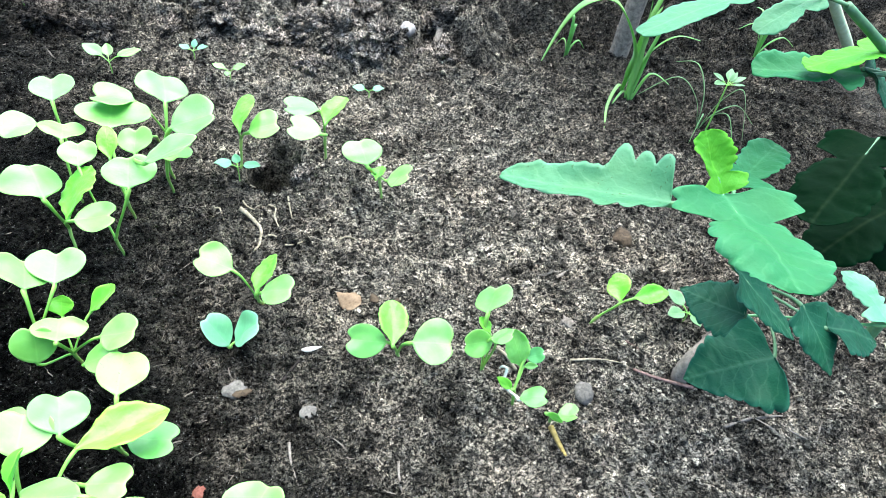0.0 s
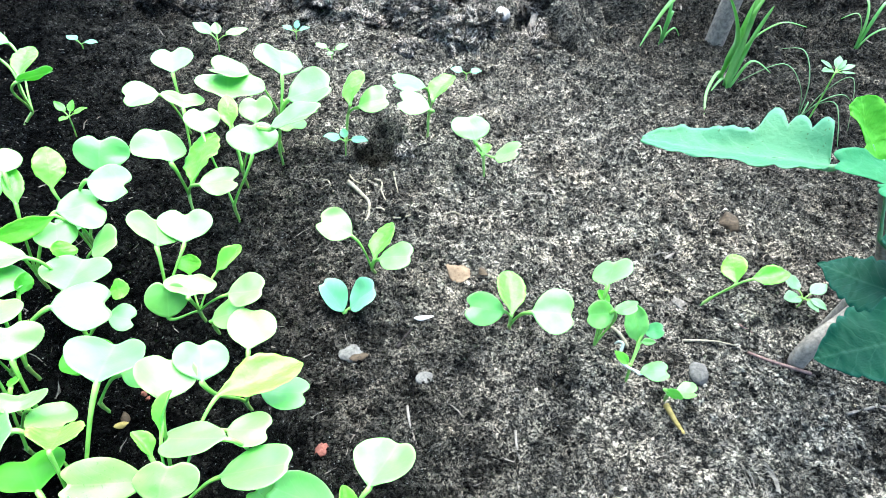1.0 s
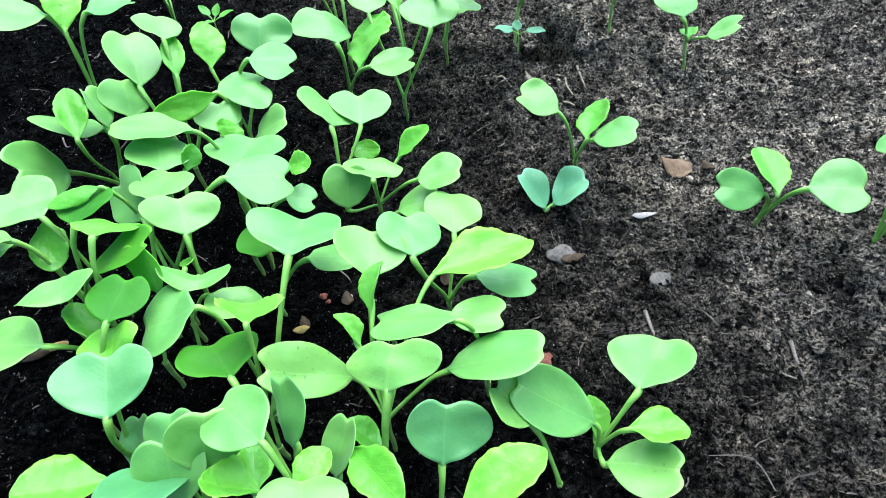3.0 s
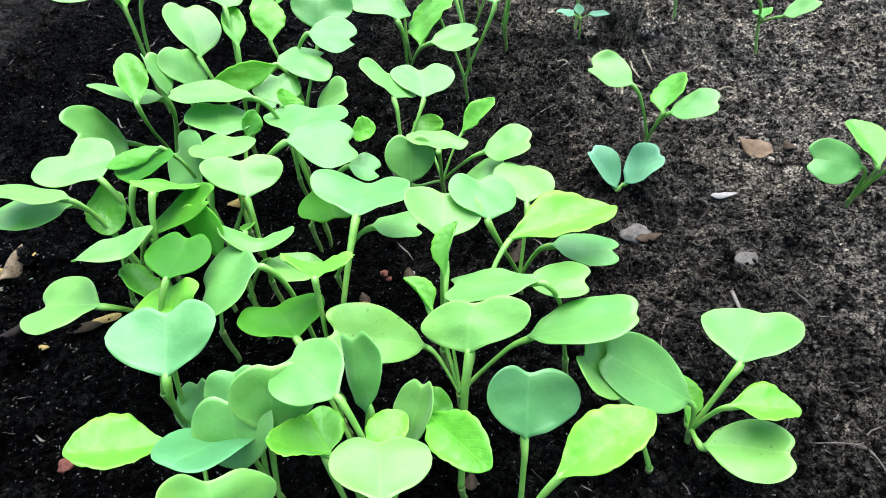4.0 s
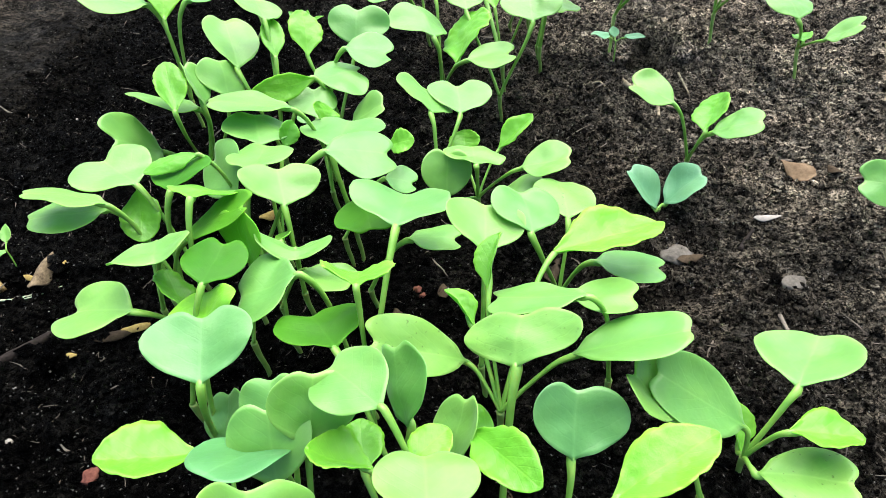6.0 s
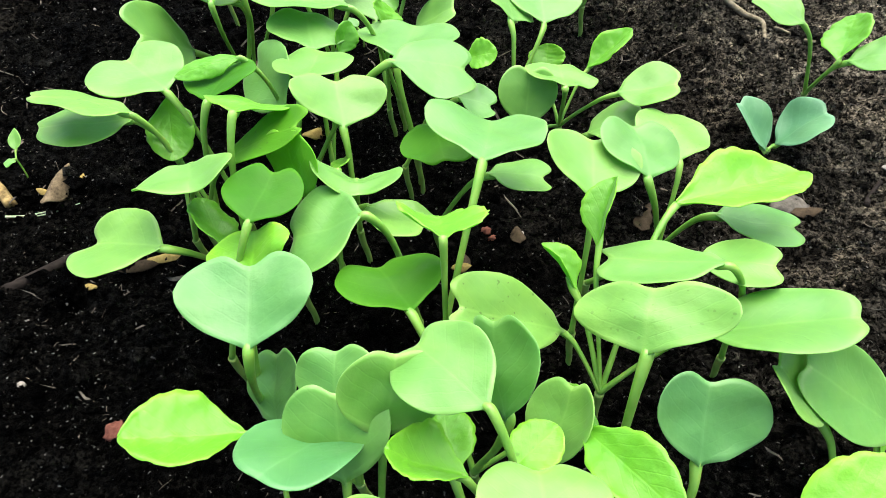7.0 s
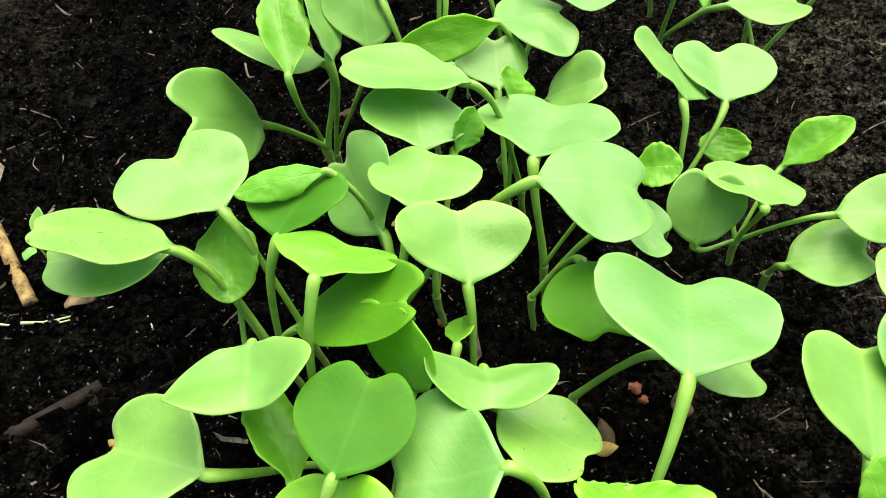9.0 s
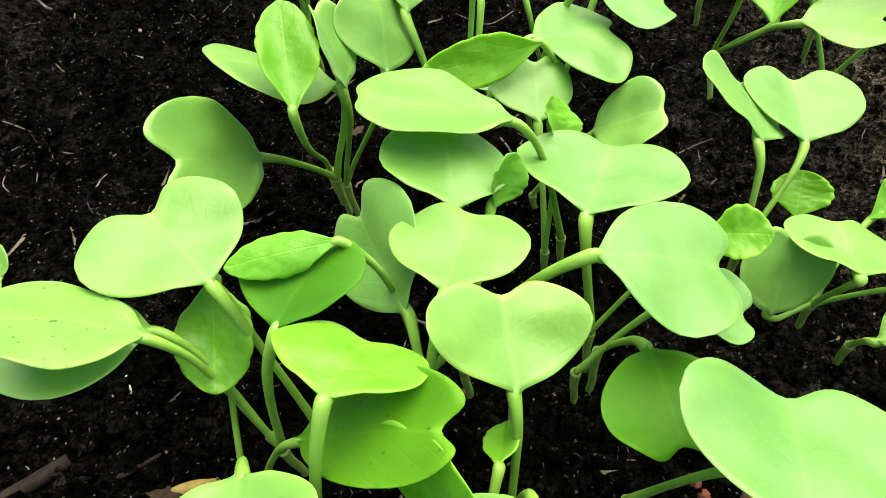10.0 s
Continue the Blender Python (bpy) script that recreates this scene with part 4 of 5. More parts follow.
seedling((-0.2728, 0.2876), (-0.2738, 0.2856, 0.0200), [
    ("t", (-0.2864, 0.2865, 0.0609), (37, 15, 33), 0.0186, 0.0280, 16, 0.05, 0.05, 0.06),
    ("c", (-0.2684, 0.3112, 0.0549), (44, 5, 13), 0.0349, 0.0262, 5, 0.05, -0.01, 0.035),
], "radish seedling with one heart-shaped seed leaf and one young leaf")
seedling((-0.3323, 0.2396), (-0.3333, 0.2376, 0.0160), [
    ("g", (-0.3158, 0.2040, 0.0710), (29, 13, 38), 0.0138, 0.0286, 17, 0.05, 0.01, 0.06),
], "radish seedling with only one young leaf")
seedling((-0.2756, 0.1832), (-0.2766, 0.1812, 0.0140), [
    ("t", (-0.2884, 0.1738, 0.0725), (-5, -21, 124), 0.0089, 0.0228, 10, 0.1, 0.2, 0.05),
    ("c", (-0.2441, 0.1925, 0.0664), (-10, 4, -67), 0.0312, 0.0318, 5, 0.05, 0.04, 0.035),
], "radish seedling with one heart-shaped seed leaf and one young leaf")
seedling((-0.2745, 0.1304), (-0.2755, 0.1284, 0.0140), [
    ("l", (-0.2753, 0.1425, 0.0754), (-23, 1, 5), 0.0276, 0.0196, 4, 0.05, 0, 0.035),
    ("c", (-0.2846, 0.1068, 0.0520), (-6, -3, 94), 0.0281, 0.0288, 11, 0.05, 0, 0.035),
], "radish seedling with two heart-shaped seed leaves only")
seedling((-0.2138, 0.1278), (-0.2148, 0.1258, 0.0140), [
    ("c", (-0.2284, 0.1241, 0.0636), (-20, 6, 110), 0.0358, 0.0246, -1, 0.04, 0, 0.035),
], "radish seedling with one heart-shaped seed leaf only")
seedling((-0.2455, 0.1395), (-0.2465, 0.1375, 0.0140), [
    ("g", (-0.2488, 0.1513, 0.0515), (-20, -18, 15), 0.0072, 0.0111, 13, 0.04, 0.03, 0.06),
], "radish seedling with only one young leaf")
seedling((-0.2632, 0.2754), (-0.2642, 0.2734, 0.0140), [
    ("t", (-0.2744, 0.2638, 0.0606), (-3, -69, 136), 0.0133, 0.0349, 17, 0.05, -0.01, 0.06),
], "radish seedling with only one young leaf")
seedling((-0.1964, 0.0988), (-0.1974, 0.0968, 0.0140), [
    ("t", (-0.2017, 0.1101, 0.0755), (-28, 6, 15), 0.0237, 0.0220, 20, 0.12, 0, 0.05),
], "radish seedling with only one young leaf")
seedling((-0.1495, 0.0806), (-0.1505, 0.0786, 0.0140), [
    ("c", (-0.1504, 0.0945, 0.0663), (24, -28, -10), 0.0395, 0.0197, -3, 0.04, -0.01, 0.035),
    ("g", (-0.1538, 0.0950, 0.0268), (30, 19, 83), 0.0122, 0.0183, 17, 0.05, 0.04, 0.06),
], "radish seedling with one heart-shaped seed leaf and one young leaf")
seedling((-0.1177, 0.1391), (-0.1187, 0.1371, 0.0140), [
    ("c", (-0.1302, 0.1311, 0.0635), (-14, 23, 85), 0.0257, 0.0346, -5, 0.02, -0.01, 0.035),
], "radish seedling with one heart-shaped seed leaf only")
seedling((-0.1671, 0.0618), (-0.1681, 0.0598, 0.0140), [
    ("c", (-0.1799, 0.0658, 0.0792), (-7, -11, 58), 0.0222, 0.0259, 5, 0.05, 0, 0.035),
], "radish seedling with one heart-shaped seed leaf only")
seedling((-0.1582, 0.0307), (-0.1592, 0.0287, 0.0140), [
    ("c", (-0.1633, 0.0421, 0.0732), (-12, 8, 15), 0.0267, 0.0224, 3, 0.05, 0, 0.035),
], "radish seedling with one heart-shaped seed leaf only")
seedling((-0.2356, 0.3847), (-0.2366, 0.3827, 0.0140), [
    ("c", (-0.2412, 0.3959, 0.0517), (-2, 13, 18), 0.0319, 0.0252, 3, 0.05, 0, 0.035),
], "radish seedling with one heart-shaped seed leaf only")
seedling((-0.1750, 0.4182), (-0.1760, 0.4162, 0.0140), [
    ("c", (-0.1679, 0.4047, 0.0518), (-5, -8, -144), 0.0249, 0.0224, 9, 0.05, 0.04, 0.035),
], "radish seedling with one heart-shaped seed leaf only")
seedling((-0.2828, 0.2964), (-0.2838, 0.2944, 0.0140), [
    ("c", (-0.2700, 0.2968, 0.0618), (-7, 9, -82), 0.0306, 0.0277, 10, 0.05, 0.02, 0.035),
], "radish seedling with one heart-shaped seed leaf only")
seedling((-0.2068, 0.2475), (-0.2078, 0.2455, 0.0200), [
    ("c", (-0.2002, 0.2675, 0.0441), (12, 7, 16), 0.0342, 0.0276, 5, 0.05, -0.01, 0.035),
    ("c", (-0.2123, 0.2580, 0.0490), (8, 34, 25), 0.0356, 0.0279, 0, 0.04, 0, 0.035),
], "radish seedling with two heart-shaped seed leaves only")
seedling((-0.1852, 0.2407), (-0.1862, 0.2387, 0.0145), [
    ("t", (-0.1791, 0.2587, 0.0318), (39, 2, -54), 0.0143, 0.0234, 18, 0.04, -0.02, 0.06),
    ("c", (-0.1658, 0.2377, 0.0361), (21, 7, -86), 0.0253, 0.0251, 8, 0.05, -0.01, 0.035),
    ("g", (-0.1961, 0.2564, 0.0277), (41, -6, 4), 0.0156, 0.0131, 17, 0.05, 0.03, 0.06),
    ("c", (-0.1988, 0.2237, 0.0231), (63, 9, 22), 0.0249, 0.0248, 12, 0.05, 0.05, 0.035),
    ("c", (-0.1847, 0.2275, 0.0423), (-9, 13, 15), 0.0309, 0.0227, -8, 0.03, -0.01, 0.035),
], "radish seedling with three heart-shaped seed leaves and two young leaves")
seedling((-0.1741, 0.2330), (-0.1751, 0.2310, 0.0120), [
    ("c", (-0.1740, 0.2260, 0.0230), (22, -6, -78), 0.0260, 0.0235, 8, 0.05, 0.02, 0.035),
], "radish seedling with one heart-shaped seed leaf only")
seedling((-0.2060, 0.0480), (-0.2070, 0.0460, 0.0200), [
    ("c", (-0.2090, 0.0540, 0.0520), (48, -10, 12), 0.0250, 0.0240, 8, 0.05, 0.02, 0.035),
], "radish seedling with one heart-shaped seed leaf only")


# ---------------------------------------------------------------- small sprouts
def sprout(x, y, leaves, label, height=0.012, mat=None, name="sprout", stem=0.0006, lean=(0, 0)):
    """A small plant; leaves: degrees round the stem, length, width, rise in degrees."""
    z = soil_at(x, y)
    ob = tagged(new(name), label, "sprout", "small sprouts on the soil")
    ob.matrix_basis = Matrix.Translation((x, y, z))
    top = Vector((lean[0], lean[1], height))
    part("stem", tube("stem", [(0, 0, -0.004), top * 0.5 + Vector((0.0004, 0, 0)), top], [stem, stem * 0.9, stem * 0.8], PETIOLE, 7, 4), ob)
    for turn, length, width, rise in leaves:
        counter[0] += 1
        d = Vector((-math.sin(radians(turn)), math.cos(radians(turn)), 0))
        base = Vector((x, y, z)) + top + d * 0.35 * length + Vector((0, 0, 0.25 * length))
        leaf(ob, (x, y, z), Vector((x, y, z)) + top, "small_leaf", base, (rise, 0, turn), width, length, (14, 0.1, 0.05, 0.05), 0.0005, counter[0], mat or COTYLEDON)
    return ob


SPROUT = "tiny green sprout on the damp soil"
sprout(-0.268, 0.555, [(70, 0.020, 0.014, 20), (-70, 0.022, 0.015, 15), (20, 0.014, 0.010, 30)], SPROUT, 0.012)
sprout(-0.202, 0.594, [(90, 0.010, 0.008, 20), (-80, 0.011, 0.008, 20), (0, 0.009, 0.006, 40)], SPROUT, 0.008, BLUE_LEAF)
sprout(-0.160, 0.560, [(80, 0.012, 0.008, 15), (-75, 0.012, 0.009, 25), (180, 0.008, 0.006, 10)], SPROUT, 0.008)
sprout(-0.028, 0.562, [(95, 0.012, 0.010, 10), (-85, 0.011, 0.009, 15)], "tiny bluish sprout with two leaves on the soil", 0.007, BLUE_LEAF)
sprout(-0.1235, 0.421, [(100, 0.013, 0.011, 15), (-95, 0.014, 0.010, 10), (20, 0.008, 0.007, 40)], "small bluish sprout beside a taller seedling", 0.017, BLUE_LEAF)
sprout(-0.389, 0.659, [(80, 0.018, 0.014, 15), (-80, 0.018, 0.014, 15)], SPROUT, 0.010)
sprout(-0.274, 0.694, [(80, 0.016, 0.011, 15), (-80, 0.016, 0.011, 15)], SPROUT, 0.010)
sprout(-0.344, 0.411, [(60, 0.012, 0.007, 30), (-70, 0.012, 0.007, 25), (180, 0.010, 0.006, 20), (0, 0.010, 0.006, 40)], "small yellowish sprout on the soil", 0.020, TRUE_LEAF)
sprout(-0.3875, 0.529, [(70, 0.012, 0.009, 10), (-90, 0.012, 0.008, 10)], "tiny bluish sprout on the soil", 0.005, BLUE_LEAF)
sprout(-0.4017, 0.1627, [(25, 0.0095, 0.0052, 35), (195, 0.0055, 0.0045, 10)], "tiny green sprout with one larger leaf", 0.011, None, "sprout", 0.0004)
sprout(0.226, 0.307, [(40, 0.016, 0.012, 15), (110, 0.015, 0.011, 10), (-60, 0.015, 0.010, 15), (200, 0.011, 0.008, 5), (-130, 0.012, 0.008, 5)], "small pale green weed with round leaves", 0.010, PALE_LEAF)
sprout(0.3177, 0.5647, [(-20, 0.014, 0.008, 30), (60, 0.013, 0.008, 25), (-75, 0.014, 0.007, 25), (-120, 0.012, 0.006, 20), (110, 0.013, 0.009, 10), (-45, 0.012, 0.006, 40)], "slender weed with pale leaflets on a long stalk", 0.050, PALE_LEAF, "sprout", 0.0009, (0.004, 0.008))
sprout(-0.2985, 0.300, [(60, 0.010, 0.007, 15), (-70, 0.010, 0.007, 20)], SPROUT, 0.008)


# ---------------------------------------------------------------- the tall weed
def placed(parent, origin, crown, kind, base, tip, width, roll=0.0, shape=(), mat=None, stalk=0.0016, stalk_mat=None):
    """A leaf from its base to its tip."""
    b, t = Vector(base), Vector(tip)
    d = t - b
    turn = (math.degrees(math.atan2(d.z, math.hypot(d.x, d.y))), roll, math.degrees(math.atan2(-d.x, d.y)))
    counter[0] += 1
    return leaf(parent, origin, crown, kind, base, turn, width, d.length, shape, 0.75 * stalk, counter[0], mat or WEED_LEAF, stalk_mat or (DARK_STEM if mat == OLD_SHADED_LEAF else WEED_STEM))


def creeper():
    """A bent seedling: a white curled stem, and leaves of which two are chewed."""
    o = (0.0915, 0.2300, soil_at(0.0915, 0.2300))
    ob = tagged(new("creeping_seedling"), "bent seedling with white curled stem and chewed leaves", "seedling")
    ob.matrix_basis = Matrix.Translation(o)
    fork = (0.0885, 0.2290, 0.0200)
    curl = [(0.0802, 0.2445, 0.020), (0.0817, 0.2433, 0.024), (0.0842, 0.2417, 0.024), (0.0832, 0.2378, 0.020), (0.0832, 0.2332, 0.018), (0.0855, 0.2280, 0.020), (0.0871, 0.2216, 0.026), (0.0881, 0.2152, 0.033)]
    part("stem", tube("stem", [Vector(p) - Vector(o) for p in curl], [0.0004, 0.0008, 0.0010, 0.0010, 0.0010, 0.0009, 0.0009, 0.0008], WHITE_STEM, 9, 6), ob, "white curled stem")
    foot = [(0.0915, 0.2300, -0.006), (0.0905, 0.2296, 0.008), fork, (0.0860, 0.2275, 0.0205)]
    part("shoot", tube("shoot", [Vector(p) - Vector(o) for p in foot], [0.0011, 0.0010, 0.0012, 0.0008], PETIOLE, 8, 5), ob)
    placed(ob, o, (0.0871, 0.2216, 0.026), "cotyledon", (0.0878, 0.2142, 0.034), (0.1042, 0.2122, 0.040), 0.0185, -18, (7, 0.05, 0.05, 0.035), COTYLEDON, 0.0010, WHITE_STEM)
    placed(ob, o, fork, "true_leaf", (0.0933, 0.2411, 0.028), (0.0880, 0.2540, 0.052), 0.0165, -12, (18, 0.05, 0.02, 0.10), COTYLEDON, 0.0014, PETIOLE)
    placed(ob, o, fork, "cotyledon", (0.0948, 0.2445, 0.034), (0.1046, 0.2470, 0.042), 0.0105, 25, (14, 0.05, 0.02, 0.06), WAXY_LEAF, 0.0010, PETIOLE)
    placed(ob, o, fork, "small_leaf", (0.0955, 0.2426, 0.027), (0.1034, 0.2423, 0.030), 0.0050, 10, (14, 0.05, 0.02, 0.06), COTYLEDON, 0.0008, PETIOLE)
    placed(ob, o, fork, "small_leaf", (0.0868, 0.2296, 0.021), (0.0776, 0.2347, 0.029), 0.0062, -20, (22, 0.05, 0.02, 0.08), LIME_LEAF, 0.0008, PETIOLE)
    return ob


creeper()


def tall_weed():
    o = (0.2369, 0.2839, soil_at(0.2369, 0.2839))
    ob = tagged(new("leafy_weed"), "tall weed with toothed lobed blue-green leaves and woody stem", "weed")
    ob.matrix_basis = Matrix.Translation(o)
    line = [(o[0], o[1], -0.01), (0.2410, 0.2861, 0.0400), (0.2340, 0.2801, 0.0800), (0.2066, 0.2676, 0.1250), (0.1761, 0.2489, 0.1650), (0.1600, 0.2340, 0.1860)]
    part("stem", tube("stem", [Vector(p) - Vector(o) for p in line], [0.0065, 0.0055, 0.0045, 0.0038, 0.0030, 0.0022], BARK, 12, 6), ob)
    top = line[-1]
    placed(ob, o, top, "lobed_leaf", (0.1290, 0.2290, 0.1886), (0.0541, 0.2642, 0.1688), 0.058, -6, (22, 0.06, 0.02, 0.05))
    placed(ob, o, top, "broad_leaf", (0.1655, 0.2505, 0.1780), (0.1545, 0.2710, 0.2015), 0.033, 0, (16, 0.1, 0, 0.08), WEED_LIME, 0.0012, None)
    placed(ob, o, top, "broad_leaf", (0.1561, 0.2360, 0.1900), (0.1640, 0.1690, 0.2010), 0.070, 0, (8, 0.06, 0.06, 0.05), WEED_GREEN)
    placed(ob, o, line[4], "broad_leaf", (0.1803, 0.2677, 0.1700), (0.2121, 0.2996, 0.1780), 0.034, 0, (10, 0.1, 0.05, 0.05), WEED_GREEN, 0.0014, None)
    placed(ob, o, line[4], "toothed_leaf", (0.1849, 0.2389, 0.1400), (0.2258, 0.2147, 0.1120), 0.04, 0, (10, 0.12, 0.08, 0.05), OLD_SHADED_LEAF, 0.0014, None)
    placed(ob, o, line[3], "toothed_leaf", (0.1958, 0.2235, 0.1180), (0.1667, 0.2439, 0.1120), 0.042, -6, (8, 0.1, 0.1, 0.05), OLD_SHADED_LEAF, 0.0014, None)
    placed(ob, o, line[2], "toothed_leaf", (0.2300, 0.2230, 0.0820), (0.1806, 0.2161, 0.0660), 0.064, -4, (6, 0.05, 0.06, 0.04), OLD_SHADED_LEAF, 0.0014, None)
    placed(ob, o, line[2], "toothed_leaf", (0.2438, 0.2452, 0.1050), (0.2620, 0.2116, 0.0850), 0.036, 0, (8, 0.15, 0.05, 0.05), OLD_SHADED_LEAF, 0.0014, None)
    placed(ob, o, line[2], "toothed_leaf", (0.2593, 0.2354, 0.0980), (0.2988, 0.2363, 0.0900), 0.038, 0, (8, 0.2, 0.05, 0.05), OLD_SHADED_LEAF, 0.0014, None)
    placed(ob, o, line[1], "broad_leaf", (0.3400, 0.2726, 0.0600), (0.3253, 0.3163, 0.0660), 0.034, 0, (8, 0.1, 0.05, 0.05), BLUE_LEAF, 0.0014, None)
    return ob


tall_weed()


def far_weed():
    o = (0.3688, 0.3004, soil_at(0.3688, 0.3004))
    ob = tagged(new("leafy_weed"), "tall weed with shade painted into some leaves, at the bed edge", "weed")
    ob.matrix_basis = Matrix.Translation(o)
    line = [(o[0], o[1], -0.01), (0.3689, 0.3138, 0.1000), (0.3112, 0.3106, 0.1650), (0.2705, 0.3160, 0.2150), (0.2108, 0.3066, 0.2550)]
    part("stem", tube("stem", [Vector(p) - Vector(o) for p in line], [0.0045, 0.0040, 0.0034, 0.0028, 0.0022], DARK_STEM, 12, 6), ob)
    # the next three leaves carry their shade as near-black colour
    placed(ob, o, line[2], "broad_leaf", (0.2859, 0.3221, 0.1720), (0.2268, 0.2762, 0.1500), 0.06, 25, (10, 0.1, 0.1, 0.05), PAINTED_SHADE_LEAF, 0.0022, DARK_STEM)
    placed(ob, o, line[1], "broad_leaf", (0.3257, 0.3154, 0.1300), (0.2640, 0.2831, 0.1150), 0.055, 0, (10, 0.2, 0.1, 0.06), PAINTED_SHADE_LEAF, 0.0016, DARK_STEM)
    placed(ob, o, line[1], "broad_leaf", (0.3260, 0.3368, 0.1400), (0.3259, 0.2841, 0.1000), 0.06, 0, (10, 0.2, 0.1, 0.06), PAINTED_SHADE_LEAF, 0.0016, DARK_STEM)
    placed(ob, o, line[3], "broad_leaf", (0.2425, 0.3117, 0.2180), (0.1876, 0.3182, 0.2150), 0.036, -8, (12, 0.1, 0.1, 0.06), WEED_GREEN, 0.0016, DARK_STEM)
    placed(ob, o, line[3], "broad_leaf", (0.2560, 0.3150, 0.2300), (0.2060, 0.3060, 0.2260), 0.034, 8, (12, 0.1, 0.1, 0.06), WEED_LIME, 0.0016, DARK_STEM)
    placed(ob, o, line[3], "broad_leaf", (0.2440, 0.3142, 0.2200), (0.2705, 0.3094, 0.2050), 0.034, 8, (12, 0.1, 0.1, 0.06), OLD_SHADED_LEAF, 0.0016, DARK_STEM)
    placed(ob, o, line[4], "broad_leaf", (0.1579, 0.2942, 0.2620), (0.0952, 0.2526, 0.2620), 0.02, 10, (8, 0.1, 0.05, 0.05), WEED_LEAF, 0.0014, DARK_STEM)
    placed(ob, o, line[4], "broad_leaf", (0.1955, 0.3084, 0.2580), (0.1606, 0.2826, 0.2500), 0.018, -6, (8, 0.1, 0.05, 0.05), WEED_LEAF, 0.0014, DARK_STEM)
    return ob


far_weed()


def pale_stalk():
    o = (0.5492, 0.7102, 0.0000)
    ob = new("weed_stalk", tube("weed_stalk", [Vector((0, 0, -0.01)), Vector((0.4915, 0.6778, 0.0500)) - Vector(o), Vector((0.4271, 0.6432, 0.1100)) - Vector(o), Vector((0.3952, 0.6293, 0.1500)) - Vector(o)], [0.0062, 0.0058, 0.0052, 0.0045], PALE_STEM, 10, 6))
    ob.matrix_basis = Matrix.Translation(o)
    return tagged(ob, "pale green bare stalk of a tall weed", "weed")


pale_stalk()


# ---------------------------------------------------------------- grass and wood
def grass_blade(parent, points, width, seed, mat=GRASS_LEAF):
    """A narrow arched blade of grass with a keel, along the points (from the tuft's foot)."""
    rows, pts = [], [Vector(p) for p in points]
    n = len(pts) - 1
    for j in range(n * 6 + 1):
        i, t = min(j // 6, n - 1), (j / 6 - min(j // 6, n - 1))
        p0, p1, p2, p3 = pts[max(i - 1, 0)], pts[i], pts[i + 1], pts[min(i + 2, n)]
        rows.append(0.5 * (2 * p1 + (p2 - p0) * t + (2 * p0 - 5 * p1 + 4 * p2 - p3) * t * t + (3 * p1 - p0 - 3 * p2 + p3) * t ** 3))
    m = len(rows) - 1
    bm = bmesh.new()
    uv = bm.loops.layers.uv.new("UVMap")
    top, low = [], []
    for j, p in enumerate(rows):
        ahead = (rows[min(j + 1, m)] - rows[max(j - 1, 0)]).normalized()
        side = ahead.cross(Vector((0, 0, 1)))
        side = side.normalized() if side.length > 1e-4 else Vector((1, 0, 0))
        up = side.cross(ahead)
        w = 0.5 * width * (0.55 + 0.45 * min(1, 4 * j / m)) * math.sqrt(max(0.004, 1 - (j / m) ** 2.2))
        top.append([bm.verts.new(p + side * w * k + up * (0.25 * w * abs(k) + 0.0002)) for k in (-1, 0, 1)])
        low.append([bm.verts.new(p + side * w * k + up * (0.25 * w * abs(k) - 0.0002)) for k in (-1, 0, 1)])
    for j in range(m):
        quads = [(top[j][k], top[j][k + 1], top[j + 1][k + 1], top[j + 1][k]) for k in (0, 1)]
        quads += [(low[j][k + 1], low[j][k], low[j + 1][k], low[j + 1][k + 1]) for k in (0, 1)]
        quads += [(low[j][0], top[j][0], top[j + 1][0], low[j + 1][0]), (top[j][2], low[j][2], low[j + 1][2], top[j + 1][2])]
        for q in quads:
            f = bm.faces.new(q)
            f.smooth = True
            for loop, (u, v) in zip(f.loops, ((0.3, j / m), (0.7, j / m), (0.7, (j + 1) / m), (0.3, (j + 1) / m))):
                loop[uv].uv = (u, v)
    me = bpy.data.meshes.new("grass_blade")
    bm.to_mesh(me)
    bm.free()
    me.materials.append(mat)
    return part("grass_blade", me, parent)


def grass_tuft(x, y, blades, label, mat=GRASS_LEAF):
    ob = tagged(new("grass_tuft"), label, "grass", "grass tufts")
    ob.matrix_basis = Matrix.Translation((x, y, soil_at(x, y)))
    for k, (turn, reach, height, width, dip) in enumerate(blades):
        d = Vector((-math.sin(radians(turn)), math.cos(radians(turn)), 0))
        grass_blade(ob, [d * 0.001 + Vector((0, 0, -0.003)), d * reach * 0.18 + Vector((0, 0, height * 0.6)), d * reach * 0.55 + Vector((0, 0, height)), d * reach + Vector((0, 0, height - dip))], width, k, mat)
    return ob


def grass_clump(x, y, blades, label):
    """A tuft whose blades run through given points; blades: width, points in the world."""
    ob = tagged(new("grass_tuft"), label, "grass", "grass tufts")
    o = Vector((x, y, soil_at(x, y)))
    ob.matrix_basis = Matrix.Translation(o)
    for k, (width, points) in enumerate(blades):
        grass_blade(ob, [Vector((0.001 * k - 0.003, 0.001, -0.003))] + [Vector(p) - o for p in points], width, k)
    return ob


